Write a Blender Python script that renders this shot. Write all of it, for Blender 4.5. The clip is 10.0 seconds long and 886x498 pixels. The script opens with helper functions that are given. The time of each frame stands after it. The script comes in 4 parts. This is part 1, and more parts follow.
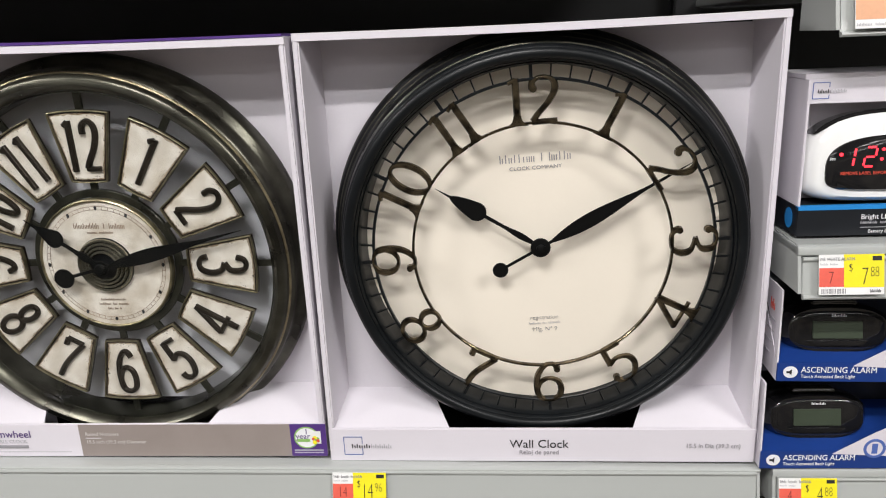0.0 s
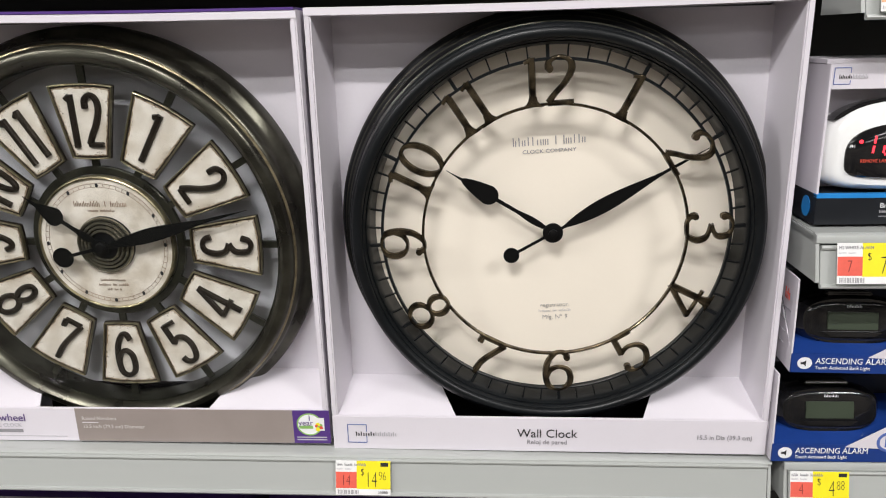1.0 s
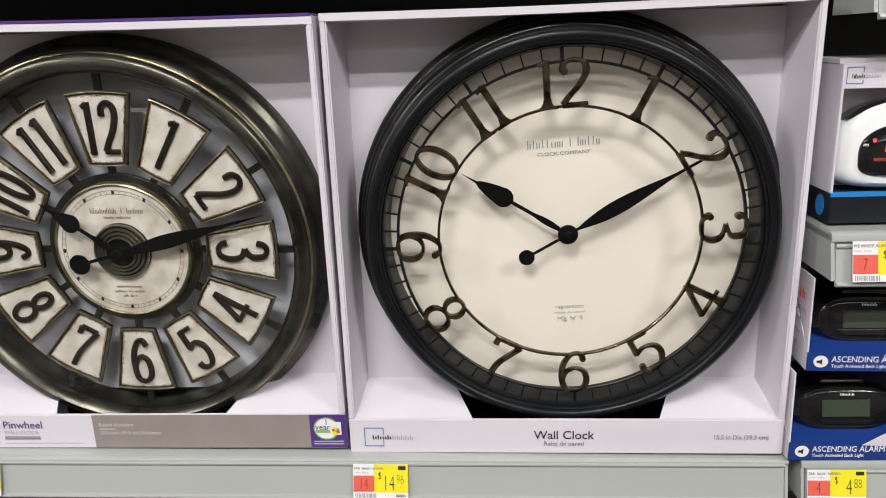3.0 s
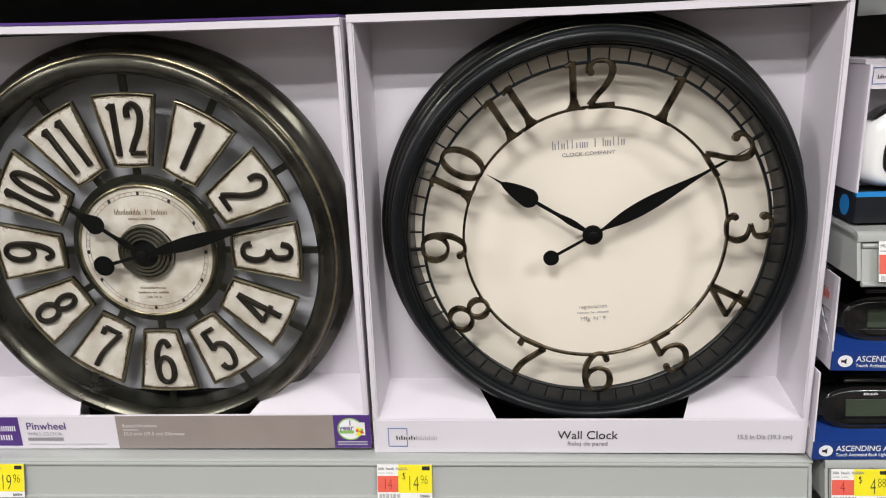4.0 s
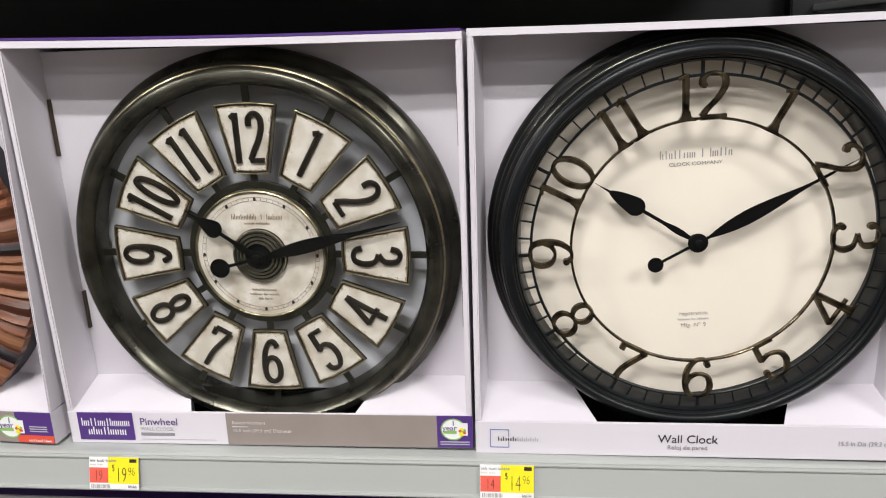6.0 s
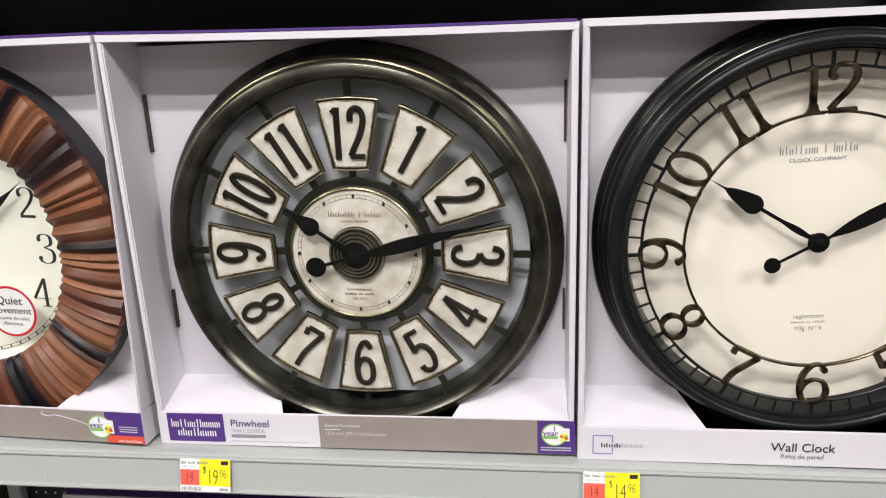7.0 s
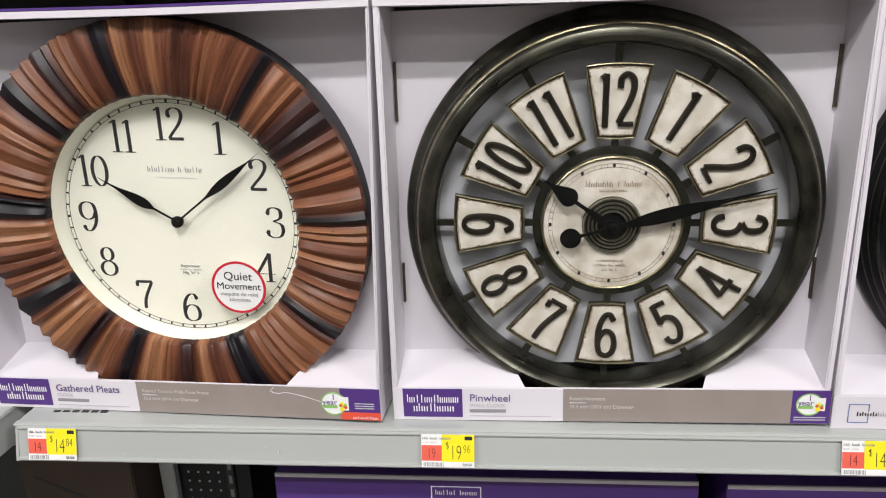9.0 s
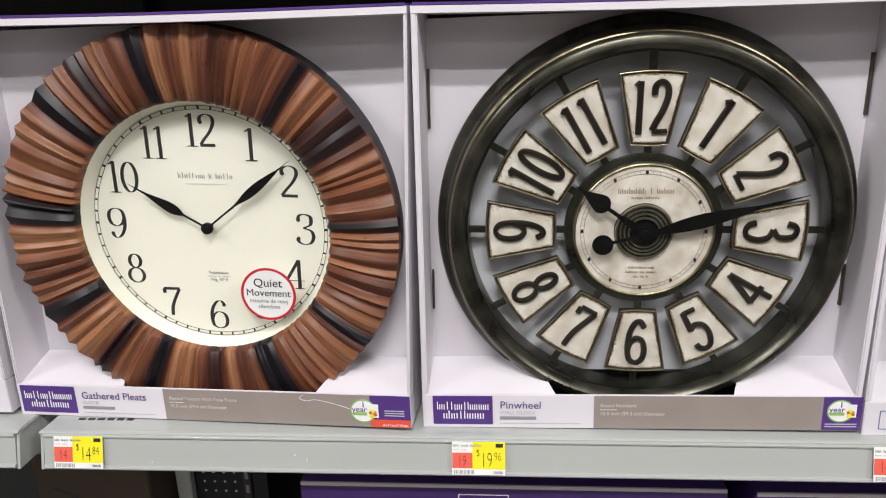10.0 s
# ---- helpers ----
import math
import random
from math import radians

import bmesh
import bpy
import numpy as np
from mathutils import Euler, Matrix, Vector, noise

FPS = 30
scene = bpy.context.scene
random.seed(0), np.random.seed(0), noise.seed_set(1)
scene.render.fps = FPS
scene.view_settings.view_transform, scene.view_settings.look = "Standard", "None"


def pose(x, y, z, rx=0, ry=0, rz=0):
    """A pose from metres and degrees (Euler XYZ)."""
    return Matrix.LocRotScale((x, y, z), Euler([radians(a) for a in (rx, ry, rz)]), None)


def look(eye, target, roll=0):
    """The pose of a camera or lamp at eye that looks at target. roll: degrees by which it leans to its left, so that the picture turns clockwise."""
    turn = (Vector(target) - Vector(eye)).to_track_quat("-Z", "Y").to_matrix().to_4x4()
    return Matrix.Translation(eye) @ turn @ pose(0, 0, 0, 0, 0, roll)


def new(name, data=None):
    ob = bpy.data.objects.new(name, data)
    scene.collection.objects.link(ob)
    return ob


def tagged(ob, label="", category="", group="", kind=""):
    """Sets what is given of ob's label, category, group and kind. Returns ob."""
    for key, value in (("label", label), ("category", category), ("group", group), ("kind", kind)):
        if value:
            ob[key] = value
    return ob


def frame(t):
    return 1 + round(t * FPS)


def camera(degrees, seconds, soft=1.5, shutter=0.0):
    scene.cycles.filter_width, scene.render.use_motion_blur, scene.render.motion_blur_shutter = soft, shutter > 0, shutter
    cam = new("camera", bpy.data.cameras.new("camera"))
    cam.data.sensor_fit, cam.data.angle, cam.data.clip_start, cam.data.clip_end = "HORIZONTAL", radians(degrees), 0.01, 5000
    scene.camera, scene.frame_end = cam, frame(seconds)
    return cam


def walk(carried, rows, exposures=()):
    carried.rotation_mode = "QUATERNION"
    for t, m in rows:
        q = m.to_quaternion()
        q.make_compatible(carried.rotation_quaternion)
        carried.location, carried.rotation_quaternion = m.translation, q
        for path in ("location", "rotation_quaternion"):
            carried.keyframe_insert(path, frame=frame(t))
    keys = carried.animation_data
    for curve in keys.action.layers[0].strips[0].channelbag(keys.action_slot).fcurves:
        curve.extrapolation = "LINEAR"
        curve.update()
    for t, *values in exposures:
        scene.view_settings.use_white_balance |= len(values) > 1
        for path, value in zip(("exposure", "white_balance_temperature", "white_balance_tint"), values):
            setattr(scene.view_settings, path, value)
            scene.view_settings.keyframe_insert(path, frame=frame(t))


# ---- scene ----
cam = camera(62.2, 10.0, soft=1.1)
PATH = [
    (0, (0.001, -0.07, 1.623), (-0.174, 1.844, 1.069), -2.5),
    (0.5, (-0.015, -0.068, 1.611), (-0.168, 1.85, 1.066), -1.8),
    (1, (-0.017, -0.062, 1.605), (-0.169, 1.854, 1.052), -1.4),
    (1.5, (-0.021, -0.062, 1.607), (-0.178, 1.855, 1.059), -1.5),
    (2, (-0.025, -0.064, 1.607), (-0.186, 1.854, 1.061), -1.7),
    (3.5, (-0.039, -0.067, 1.603), (-0.188, 1.854, 1.066), -2.1),
    (4, (-0.054, -0.069, 1.605), (-0.203, 1.852, 1.068), -2.1),
    (4.5, (-0.074, -0.072, 1.608), (-0.234, 1.847, 1.065), -2.2),
    (5, (-0.095, -0.077, 1.61), (-0.266, 1.841, 1.07), -2.1),
    (6.5, (-0.158, -0.098, 1.615), (-0.399, 1.818, 1.097), -2.1),
    (7, (-0.208, -0.082, 1.61), (-0.478, 1.83, 1.09), -2.3),
    (7.5, (-0.287, -0.074, 1.61), (-0.566, 1.83, 1.066), -2.6),
    (8, (-0.338, -0.078, 1.615), (-0.626, 1.819, 1.05), -2.4),
    (8.5, (-0.414, -0.085, 1.618), (-0.659, 1.813, 1.038), -2.6),
    (9, (-0.464, -0.1, 1.611), (-0.688, 1.801, 1.029), -2.5),
    (9.5, (-0.486, -0.102, 1.613), (-0.698, 1.805, 1.049), -2.6),
    (10, (-0.5, -0.105, 1.609), (-0.707, 1.805, 1.054), -2.3),
]
walk(cam, [(t, look(eye, target, roll)) for t, eye, target, roll in PATH],
     exposures=((0, 0.04), (1, 0.04), (3.5, -0.04), (5, 0.02), (6.5, 0.14), (7.2, 0.16), (8.5, 0.08), (10, 0.04)))

# ---- world and light ----
world = bpy.data.worlds.new("store")
scene.world = world
world.use_nodes = True
world.node_tree.nodes["Background"].inputs[0].default_value = (0.95, 0.95, 1.0, 1)
world.node_tree.nodes["Background"].inputs[1].default_value = 0.02


def strip_light(x, y, z, sx, sy, watts, colour=(1.0, 0.978, 0.966)):
    data = bpy.data.lights.new("ceiling_tube", "AREA")
    data.shape, data.size, data.size_y, data.energy, data.color = "RECTANGLE", sx, sy, watts, colour
    ob = new("ceiling_tube", data)
    ob.matrix_world = pose(x, y, z)
    return ob


for lx in (-2.85, -0.45, 1.95):
    # a fixture of two tubes over the aisle, and the rows further off
    strip_light(lx, -1.05, 3.3, 0.9, 0.09, 44)
    strip_light(lx, -1.50, 3.3, 0.9, 0.09, 31)
    strip_light(lx, -3.40, 3.3, 1.2, 0.20, 13)
    strip_light(lx, -5.20, 3.3, 1.2, 0.20, 13)


# ---- materials ----
def mat(name, col, rough=0.5, metal=0.0, var=0.06, scale=30.0, fine=400.0, bump=0.05, col2=None, coat=0.0, spec=0.5):
    """Paint, card, plastic or metal: colour that drifts at a large and a fine scale, with uneven gloss and a fine relief."""
    m = bpy.data.materials.new(name)
    m.use_nodes = True
    nt = m.node_tree
    b = nt.nodes["Principled BSDF"]
    tc = nt.nodes.new("ShaderNodeTexCoord")
    big, small = nt.nodes.new("ShaderNodeTexNoise"), nt.nodes.new("ShaderNodeTexNoise")
    big.inputs["Scale"].default_value, big.inputs["Detail"].default_value = scale, 4
    small.inputs["Scale"].default_value, small.inputs["Detail"].default_value = fine, 3
    for n in (big, small):
        nt.links.new(tc.outputs["Object"], n.inputs["Vector"])
    ramp = nt.nodes.new("ShaderNodeValToRGB")
    lo = col2 or tuple(c * (1 - var * 2) for c in col)
    ramp.color_ramp.elements[0].color, ramp.color_ramp.elements[0].position = (*lo, 1), 0.32
    ramp.color_ramp.elements[1].color, ramp.color_ramp.elements[1].position = (*col, 1), 0.62
    nt.links.new(big.outputs[0], ramp.inputs[0])
    mix = nt.nodes.new("ShaderNodeMix")
    mix.data_type, mix.blend_type = "RGBA", "MULTIPLY"
    mix.inputs[0].default_value = 1.0
    grey = nt.nodes.new("ShaderNodeMapRange")
    grey.inputs[3].default_value, grey.inputs[4].default_value = 1 - var, 1 + var * 0.3
    nt.links.new(small.outputs[0], grey.inputs[0])
    nt.links.new(ramp.outputs[0], mix.inputs[6])
    nt.links.new(grey.outputs[0], mix.inputs[7])
    nt.links.new(mix.outputs[2], b.inputs["Base Color"])
    ro = nt.nodes.new("ShaderNodeMapRange")
    ro.inputs[3].default_value, ro.inputs[4].default_value = max(0.02, rough * 0.8), min(1, rough * 1.2)
    nt.links.new(big.outputs[0], ro.inputs[0])
    nt.links.new(ro.outputs[0], b.inputs["Roughness"])
    if bump:
        bu = nt.nodes.new("ShaderNodeBump")
        bu.inputs["Strength"].default_value, bu.inputs["Distance"].default_value = bump, 0.001
        nt.links.new(small.outputs[0], bu.inputs["Height"])
        nt.links.new(bu.outputs[0], b.inputs["Normal"])
    b.inputs["Metallic"].default_value = metal
    b.inputs["Coat Weight"].default_value = coat
    b.inputs["Specular IOR Level"].default_value = spec
    return m


def clear(name, ior=1.45, tint=(1, 1, 1), rough=0.01):
    """A thin clear sheet: see-through, with the gloss that its angle gives."""
    m = bpy.data.materials.new(name)
    m.use_nodes = True
    nt = m.node_tree
    nt.nodes.remove(nt.nodes["Principled BSDF"])
    tr, gl, fr, mx = (nt.nodes.new("ShaderNode" + k) for k in ("BsdfTransparent", "BsdfGlossy", "Fresnel", "MixShader"))
    tr.inputs[0].default_value = (*tint, 1)
    gl.inputs["Roughness"].default_value = rough
    fr.inputs[0].default_value = ior
    nt.links.new(fr.outputs[0], mx.inputs[0])
    nt.links.new(tr.outputs[0], mx.inputs[1])
    nt.links.new(gl.outputs[0], mx.inputs[2])
    nt.links.new(mx.outputs[0], nt.nodes["Material Output"].inputs[0])
    return m


def glow(name, col, strength):
    m = bpy.data.materials.new(name)
    m.use_nodes = True
    b = m.node_tree.nodes["Principled BSDF"]
    b.inputs["Base Color"].default_value = (*col, 1)
    b.inputs["Emission Color"].default_value = (*col, 1)
    b.inputs["Emission Strength"].default_value = strength
    return m


def pleat_wood(name):
    """Stained veneer whose tone changes from fold to fold round the ring, with grain along each fold."""
    m = bpy.data.materials.new(name)
    m.use_nodes = True
    nt = m.node_tree
    b = nt.nodes["Principled BSDF"]
    tc, sep, at = (nt.nodes.new("ShaderNode" + k) for k in ("TexCoord", "SeparateXYZ", "Math"))
    nt.links.new(tc.outputs["Object"], sep.inputs[0])
    at.operation = "ARCTAN2"
    nt.links.new(sep.outputs[0], at.inputs[0])
    nt.links.new(sep.outputs[2], at.inputs[1])
    ln = nt.nodes.new("ShaderNodeVectorMath")
    ln.operation = "LENGTH"
    flat = nt.nodes.new("ShaderNodeVectorMath")
    flat.operation, flat.inputs[1].default_value = "MULTIPLY", (1, 0, 1)
    nt.links.new(tc.outputs["Object"], flat.inputs[0])
    nt.links.new(flat.outputs[0], ln.inputs[0])
    comb = nt.nodes.new("ShaderNodeCombineXYZ")
    nt.links.new(at.outputs[0], comb.inputs[0])
    nt.links.new(ln.outputs["Value"], comb.inputs[1])

    def noise_of(scale_vec, scale, detail):
        mp, n = nt.nodes.new("ShaderNodeMapping"), nt.nodes.new("ShaderNodeTexNoise")
        mp.inputs["Scale"].default_value = scale_vec
        n.inputs["Scale"].default_value, n.inputs["Detail"].default_value = scale, detail
        nt.links.new(comb.outputs[0], mp.inputs[0])
        nt.links.new(mp.outputs[0], n.inputs["Vector"])
        return n.outputs[0]

    stain, soft, tone = (nt.nodes.new("ShaderNode" + k) for k in ("Attribute", "Math", "Math"))
    stain.attribute_name = "stain"
    soft.operation, soft.inputs[1].default_value, soft.inputs[2].default_value = "MULTIPLY_ADD", 0.45, -0.225
    nt.links.new(noise_of((1, 0.5, 1), 16.0, 2.0), soft.inputs[0])
    tone.operation = "ADD"
    nt.links.new(stain.outputs["Fac"], tone.inputs[0])
    nt.links.new(soft.outputs[0], tone.inputs[1])
    tone = tone.outputs[0]
    grain = noise_of((1, 0.22, 1), 60, 5)
    pores = noise_of((1, 1.6, 1), 90, 2)
    ramp = nt.nodes.new("ShaderNodeValToRGB")
    cr = ramp.color_ramp
    cr.elements[0].position, cr.elements[0].color = 0.12, (0.007, 0.006, 0.009, 1)
    cr.elements[1].position, cr.elements[1].color = 0.95, (0.30, 0.135, 0.064, 1)
    for pos, c in ((0.27, (0.022, 0.010, 0.011)), (0.42, (0.080, 0.027, 0.017)), (0.68, (0.180, 0.066, 0.033))):
        e = cr.elements.new(pos)
        e.color = (*c, 1)
    nt.links.new(tone, ramp.inputs[0])
    g = nt.nodes.new("ShaderNodeMapRange")
    g.inputs[1].default_value, g.inputs[2].default_value = 0.3, 0.7
    g.inputs[3].default_value, g.inputs[4].default_value = 0.55, 1.25
    nt.links.new(grain, g.inputs[0])
    p = nt.nodes.new("ShaderNodeMapRange")
    p.inputs[1].default_value, p.inputs[2].default_value = 0.28, 0.36
    p.inputs[3].default_value, p.inputs[4].default_value = 0.45, 1.0
    nt.links.new(pores, p.inputs[0])
    col = ramp.outputs[0]
    for fac in (g.outputs[0], p.outputs[0]):
        mx = nt.nodes.new("ShaderNodeMix")
        mx.data_type, mx.blend_type = "RGBA", "MULTIPLY"
        mx.inputs[0].default_value = 1.0
        nt.links.new(col, mx.inputs[6])
        nt.links.new(fac, mx.inputs[7])
        col = mx.outputs[2]
    nt.links.new(col, b.inputs["Base Color"])
    b.inputs["Roughness"].default_value = 0.40
    b.inputs["Specular IOR Level"].default_value = 0.28
    bu = nt.nodes.new("ShaderNodeBump")
    bu.inputs["Strength"].default_value, bu.inputs["Distance"].default_value = 0.15, 0.0006
    nt.links.new(grain, bu.inputs["Height"])
    nt.links.new(bu.outputs[0], b.inputs["Normal"])
    return m


CARD = mat("white_card", (0.70, 0.665, 0.715), 0.55, var=0.02, scale=9, bump=0.03)
CARD_IN = mat("inner_card", (0.68, 0.65, 0.695), 0.7, var=0.03, scale=7, bump=0.06)
PURPLE = mat("purple_print", (0.085, 0.035, 0.21), 0.4, var=0.05, bump=0.02)
TAUPE = mat("taupe_print", (0.30, 0.255, 0.235), 0.45, var=0.03, bump=0.02)
INK = mat("black_ink", (0.02, 0.02, 0.022), 0.5, var=0.05, bump=0)
GREYINK = mat("grey_ink", (0.28, 0.27, 0.29), 0.5, var=0.05, bump=0)
LIGHTINK = mat("pale_grey_ink", (0.5, 0.49, 0.52), 0.5, var=0.05, bump=0)
PURPLEINK = mat("purple_ink", (0.12, 0.07, 0.22), 0.5, var=0.05, bump=0)
PALEINK = mat("pale_taupe_ink", (0.62, 0.58, 0.56), 0.5, var=0.05, bump=0)
WHITEINK = mat("white_ink", (0.85, 0.85, 0.87), 0.5, var=0.03, bump=0)
BLUEINK = mat("blue_ink", (0.08, 0.14, 0.42), 0.5, var=0.05, bump=0)
GREENINK = mat("green_ink", (0.28, 0.52, 0.14), 0.5, var=0.1, bump=0)
REDPRINT = mat("red_print", (0.75, 0.09, 0.05), 0.45, var=0.05, bump=0)
TAGRED = mat("tag_red", (0.82, 0.13, 0.09), 0.5, var=0.08, bump=0.02)
PALEORANGE = mat("faded_orange_print", (0.80, 0.42, 0.24), 0.5, var=0.08, bump=0.02)
OLDRED = mat("dark_red_ink", (0.22, 0.035, 0.03), 0.5, var=0.05, bump=0)
TAGYELLOW = mat("tag_yellow", (0.90, 0.78, 0.02), 0.45, var=0.05, bump=0.02)
TAGWHITE = mat("tag_paper", (0.83, 0.83, 0.82), 0.5, var=0.03, bump=0.02)
SHELF = mat("shelf_enamel", (0.41, 0.425, 0.41), 0.30, var=0.012, scale=5, bump=0.03, coat=0.3)
SHELF_DARK = mat("shelf_bracket_enamel", (0.22, 0.225, 0.23), 0.4, var=0.06, scale=14, bump=0.05)
BLACK = mat("black_satin_plastic", (0.006, 0.0075, 0.009), 0.36, var=0.2, scale=25, bump=0.03, spec=0.3)
BACKBLACK = mat("matt_black_back", (0.006, 0.0065, 0.0075), 0.38, var=0.2, bump=0.04, spec=0.25)
CHARCOAL = mat("matt_charcoal_back", (0.032, 0.030, 0.034), 0.5, var=0.1, bump=0.04, spec=0.3)
# flat black for the added fill that keeps the tray cut-outs dark
CUTOUT_BLACK = mat("cutout_black", (0.004, 0.004, 0.0045), 0.8, var=0.1, bump=0.1, spec=0.05)
RINGMETAL = mat("dark_ring_metal", (0.36, 0.33, 0.26), 0.17, metal=0.85, var=0.15, scale=60, bump=0.02)
STICKRED = mat("sticker_red", (0.60, 0.015, 0.035), 0.45, var=0.05, bump=0)
BRONZE = mat("rubbed_bronze", (0.17, 0.135, 0.085), 0.17, metal=0.85, var=0.25, scale=110, bump=0.06, col2=(0.014, 0.012, 0.009))
GUNMETAL = mat("aged_gunmetal", (0.095, 0.093, 0.072), 0.29, metal=0.85, var=0.12, scale=30, bump=0.025, col2=(0.036, 0.034, 0.027))
DARKBRONZE = mat("dark_bronze_relief", (0.042, 0.032, 0.024), 0.3, metal=0.6, var=0.2, scale=60, bump=0.05)
BRASS = mat("worn_brass_edge", (0.40, 0.345, 0.22), 0.30, metal=0.85, var=0.2, scale=80, bump=0.08, col2=(0.20, 0.165, 0.10))
CREAM = mat("cream_dial", (0.86, 0.79, 0.68), 0.5, var=0.015, scale=12, bump=0.01)
IVORY = mat("ivory_dial", (0.77, 0.76, 0.665), 0.45, var=0.015, scale=12, bump=0.01)
AGED = mat("aged_cream_paint", (0.85, 0.765, 0.69), 0.5, var=0.14, scale=42, fine=230, bump=0.12, col2=(0.57, 0.48, 0.39))
STAINED = mat("tan_stained_paint", (0.50, 0.40, 0.29), 0.5, var=0.15, scale=90, fine=300, bump=0.12, col2=(0.24, 0.16, 0.10))
RUST = mat("worn_brown_edge", (0.055, 0.032, 0.018), 0.6, var=0.2, scale=120, bump=0.15)
TRACKINK = mat("brown_ink", (0.32, 0.21, 0.15), 0.6, var=0.2, bump=0)
HAND = mat("black_hand", (0.005, 0.005, 0.005), 0.5, var=0.1, bump=0.02, spec=0.1)
PLEAT = pleat_wood("pleated_wood")
GLASS = clear("clock_glass", 1.5)
TINTED = clear("green_tinged_glass", 1.5, (0.855, 0.905, 0.895))
FLOORMAT = mat("store_floor_tile", (0.22, 0.20, 0.18), 0.25, var=0.06, scale=3, bump=0.02)
WALLMAT = mat("store_wall_paint", (0.22, 0.215, 0.20), 0.7, var=0.04, scale=3, bump=0.03)
AISLEMAT = mat("dark_shelving_paint", (0.26, 0.23, 0.19), 0.6, var=0.1, col2=(0.02, 0.02, 0.025), scale=3.5, bump=0.03)
CEILMAT = mat("ceiling_paint", (0.60, 0.60, 0.59), 0.8, var=0.04, scale=3, bump=0.03)
STEELBLACK = mat("black_steel", (0.008, 0.008, 0.009), 0.45, var=0.15, bump=0.05)
BROWNCARD = mat("brown_cardboard", (0.075, 0.050, 0.036), 0.8, var=0.1, scale=20, bump=0.1)
BLUECARD = mat("blue_card", (0.010, 0.042, 0.22), 0.35, var=0.05, bump=0.02)
CYAN = mat("bright_blue_print", (0.02, 0.25, 0.65), 0.4, var=0.05, bump=0.02)
BLACKCARD = mat("black_card", (0.012, 0.014, 0.018), 0.35, var=0.1, bump=0.02)
GLOSSBLACK = mat("gloss_black_plastic", (0.008, 0.008, 0.009), 0.10, var=0.1, bump=0.0, coat=0.5)
GLOSSWHITE = mat("gloss_white_plastic", (0.82, 0.82, 0.81), 0.2, var=0.02, bump=0.0, coat=0.4)
LCD = mat("grey_green_lcd", (0.042, 0.055, 0.036), 0.35, var=0.05, bump=0.0)
REDLED = glow("red_led", (1.0, 0.03, 0.05), 1.6)
TREE = [random.random() for _ in range(400)]


# ---- mesh helpers ----
def thing(name, m, label, category, group="", kind=""):
    ob = new(name)
    ob.matrix_world = m
    return tagged(ob, label, category, group, kind)


def part(name, bm, material, parent, label="", m=None, smooth=False):
    """Links a bmesh, or a finished mesh, as one mesh object under a thing or a part."""
    if isinstance(bm, bpy.types.Mesh):
        me = bm
    else:
        bmesh.ops.recalc_face_normals(bm, faces=bm.faces)
        me = bpy.data.meshes.new(name)
        bm.to_mesh(me)
        bm.free()
    if smooth:
        me.shade_smooth()
        me.set_sharp_from_angle(angle=radians(38))
    me.materials.append(material)
    ob = new(name, me)
    if parent:
        ob.parent = parent
    if m is not None:
        ob.matrix_basis = m
    return tagged(ob, label)


def hexa(c, bm=None):
    """A solid from eight corners: four of the base in order, then the four over them."""
    bm = bm or bmesh.new()
    v = [bm.verts.new(p) for p in c]
    for f in ((0, 1, 2, 3), (4, 5, 6, 7), (0, 1, 5, 4), (1, 2, 6, 5), (2, 3, 7, 6), (3, 0, 4, 7)):
        bm.faces.new([v[i] for i in f])
    return bm


def block(x0, y0, z0, x1, y1, z1, bevel=0.0, bm=None):
    own = bm is None
    bm = hexa([(x0, y0, z0), (x1, y0, z0), (x1, y1, z0), (x0, y1, z0), (x0, y0, z1), (x1, y0, z1), (x1, y1, z1), (x0, y1, z1)], bm)
    if bevel and own:
        bmesh.ops.bevel(bm, geom=bm.edges[:], offset=bevel, segments=2, affect="EDGES")
    return bm


def lathe(profile, n=128, closed=False, bm=None, wave=None):
    """Turns (radius, forward) round the axis that points at the viewer (-y). wave(angle, k) may add (radius, forward) to ring k."""
    bm = bm or bmesh.new()
    rings = []
    for k, (r, d) in enumerate(profile):
        if r < 1e-6:
            rings.append([bm.verts.new((0, -d, 0))])
            continue
        ring = []
        for i in range(n):
            a = 2 * math.pi * i / n
            dr, dd = wave(a, k) if wave else (0, 0)
            ring.append(bm.verts.new(((r + dr) * math.sin(a), -d - dd, (r + dr) * math.cos(a))))
        rings.append(ring)
    pairs = list(zip(rings, rings[1:])) + ([(rings[-1], rings[0])] if closed else [])
    for p, q in pairs:
        for i in range(n):
            j = (i + 1) % n
            if len(p) == 1 and len(q) == 1:
                continue
            if len(p) == 1:
                bm.faces.new((p[0], q[i], q[j]))
            elif len(q) == 1:
                bm.faces.new((p[i], q[0], p[j]))
            else:
                bm.faces.new((p[i], q[i], q[j], p[j]))
    return bm


def ring_band(r0, r1, d0, d1, n=128, bm=None):
    e = min((r1 - r0) * 0.25, 0.0006)
    return lathe([(r0, d0), (r0, d1 - e), (r0 + e, d1), (r1 - e, d1), (r1, d1 - e), (r1, d0)], n, True, bm)


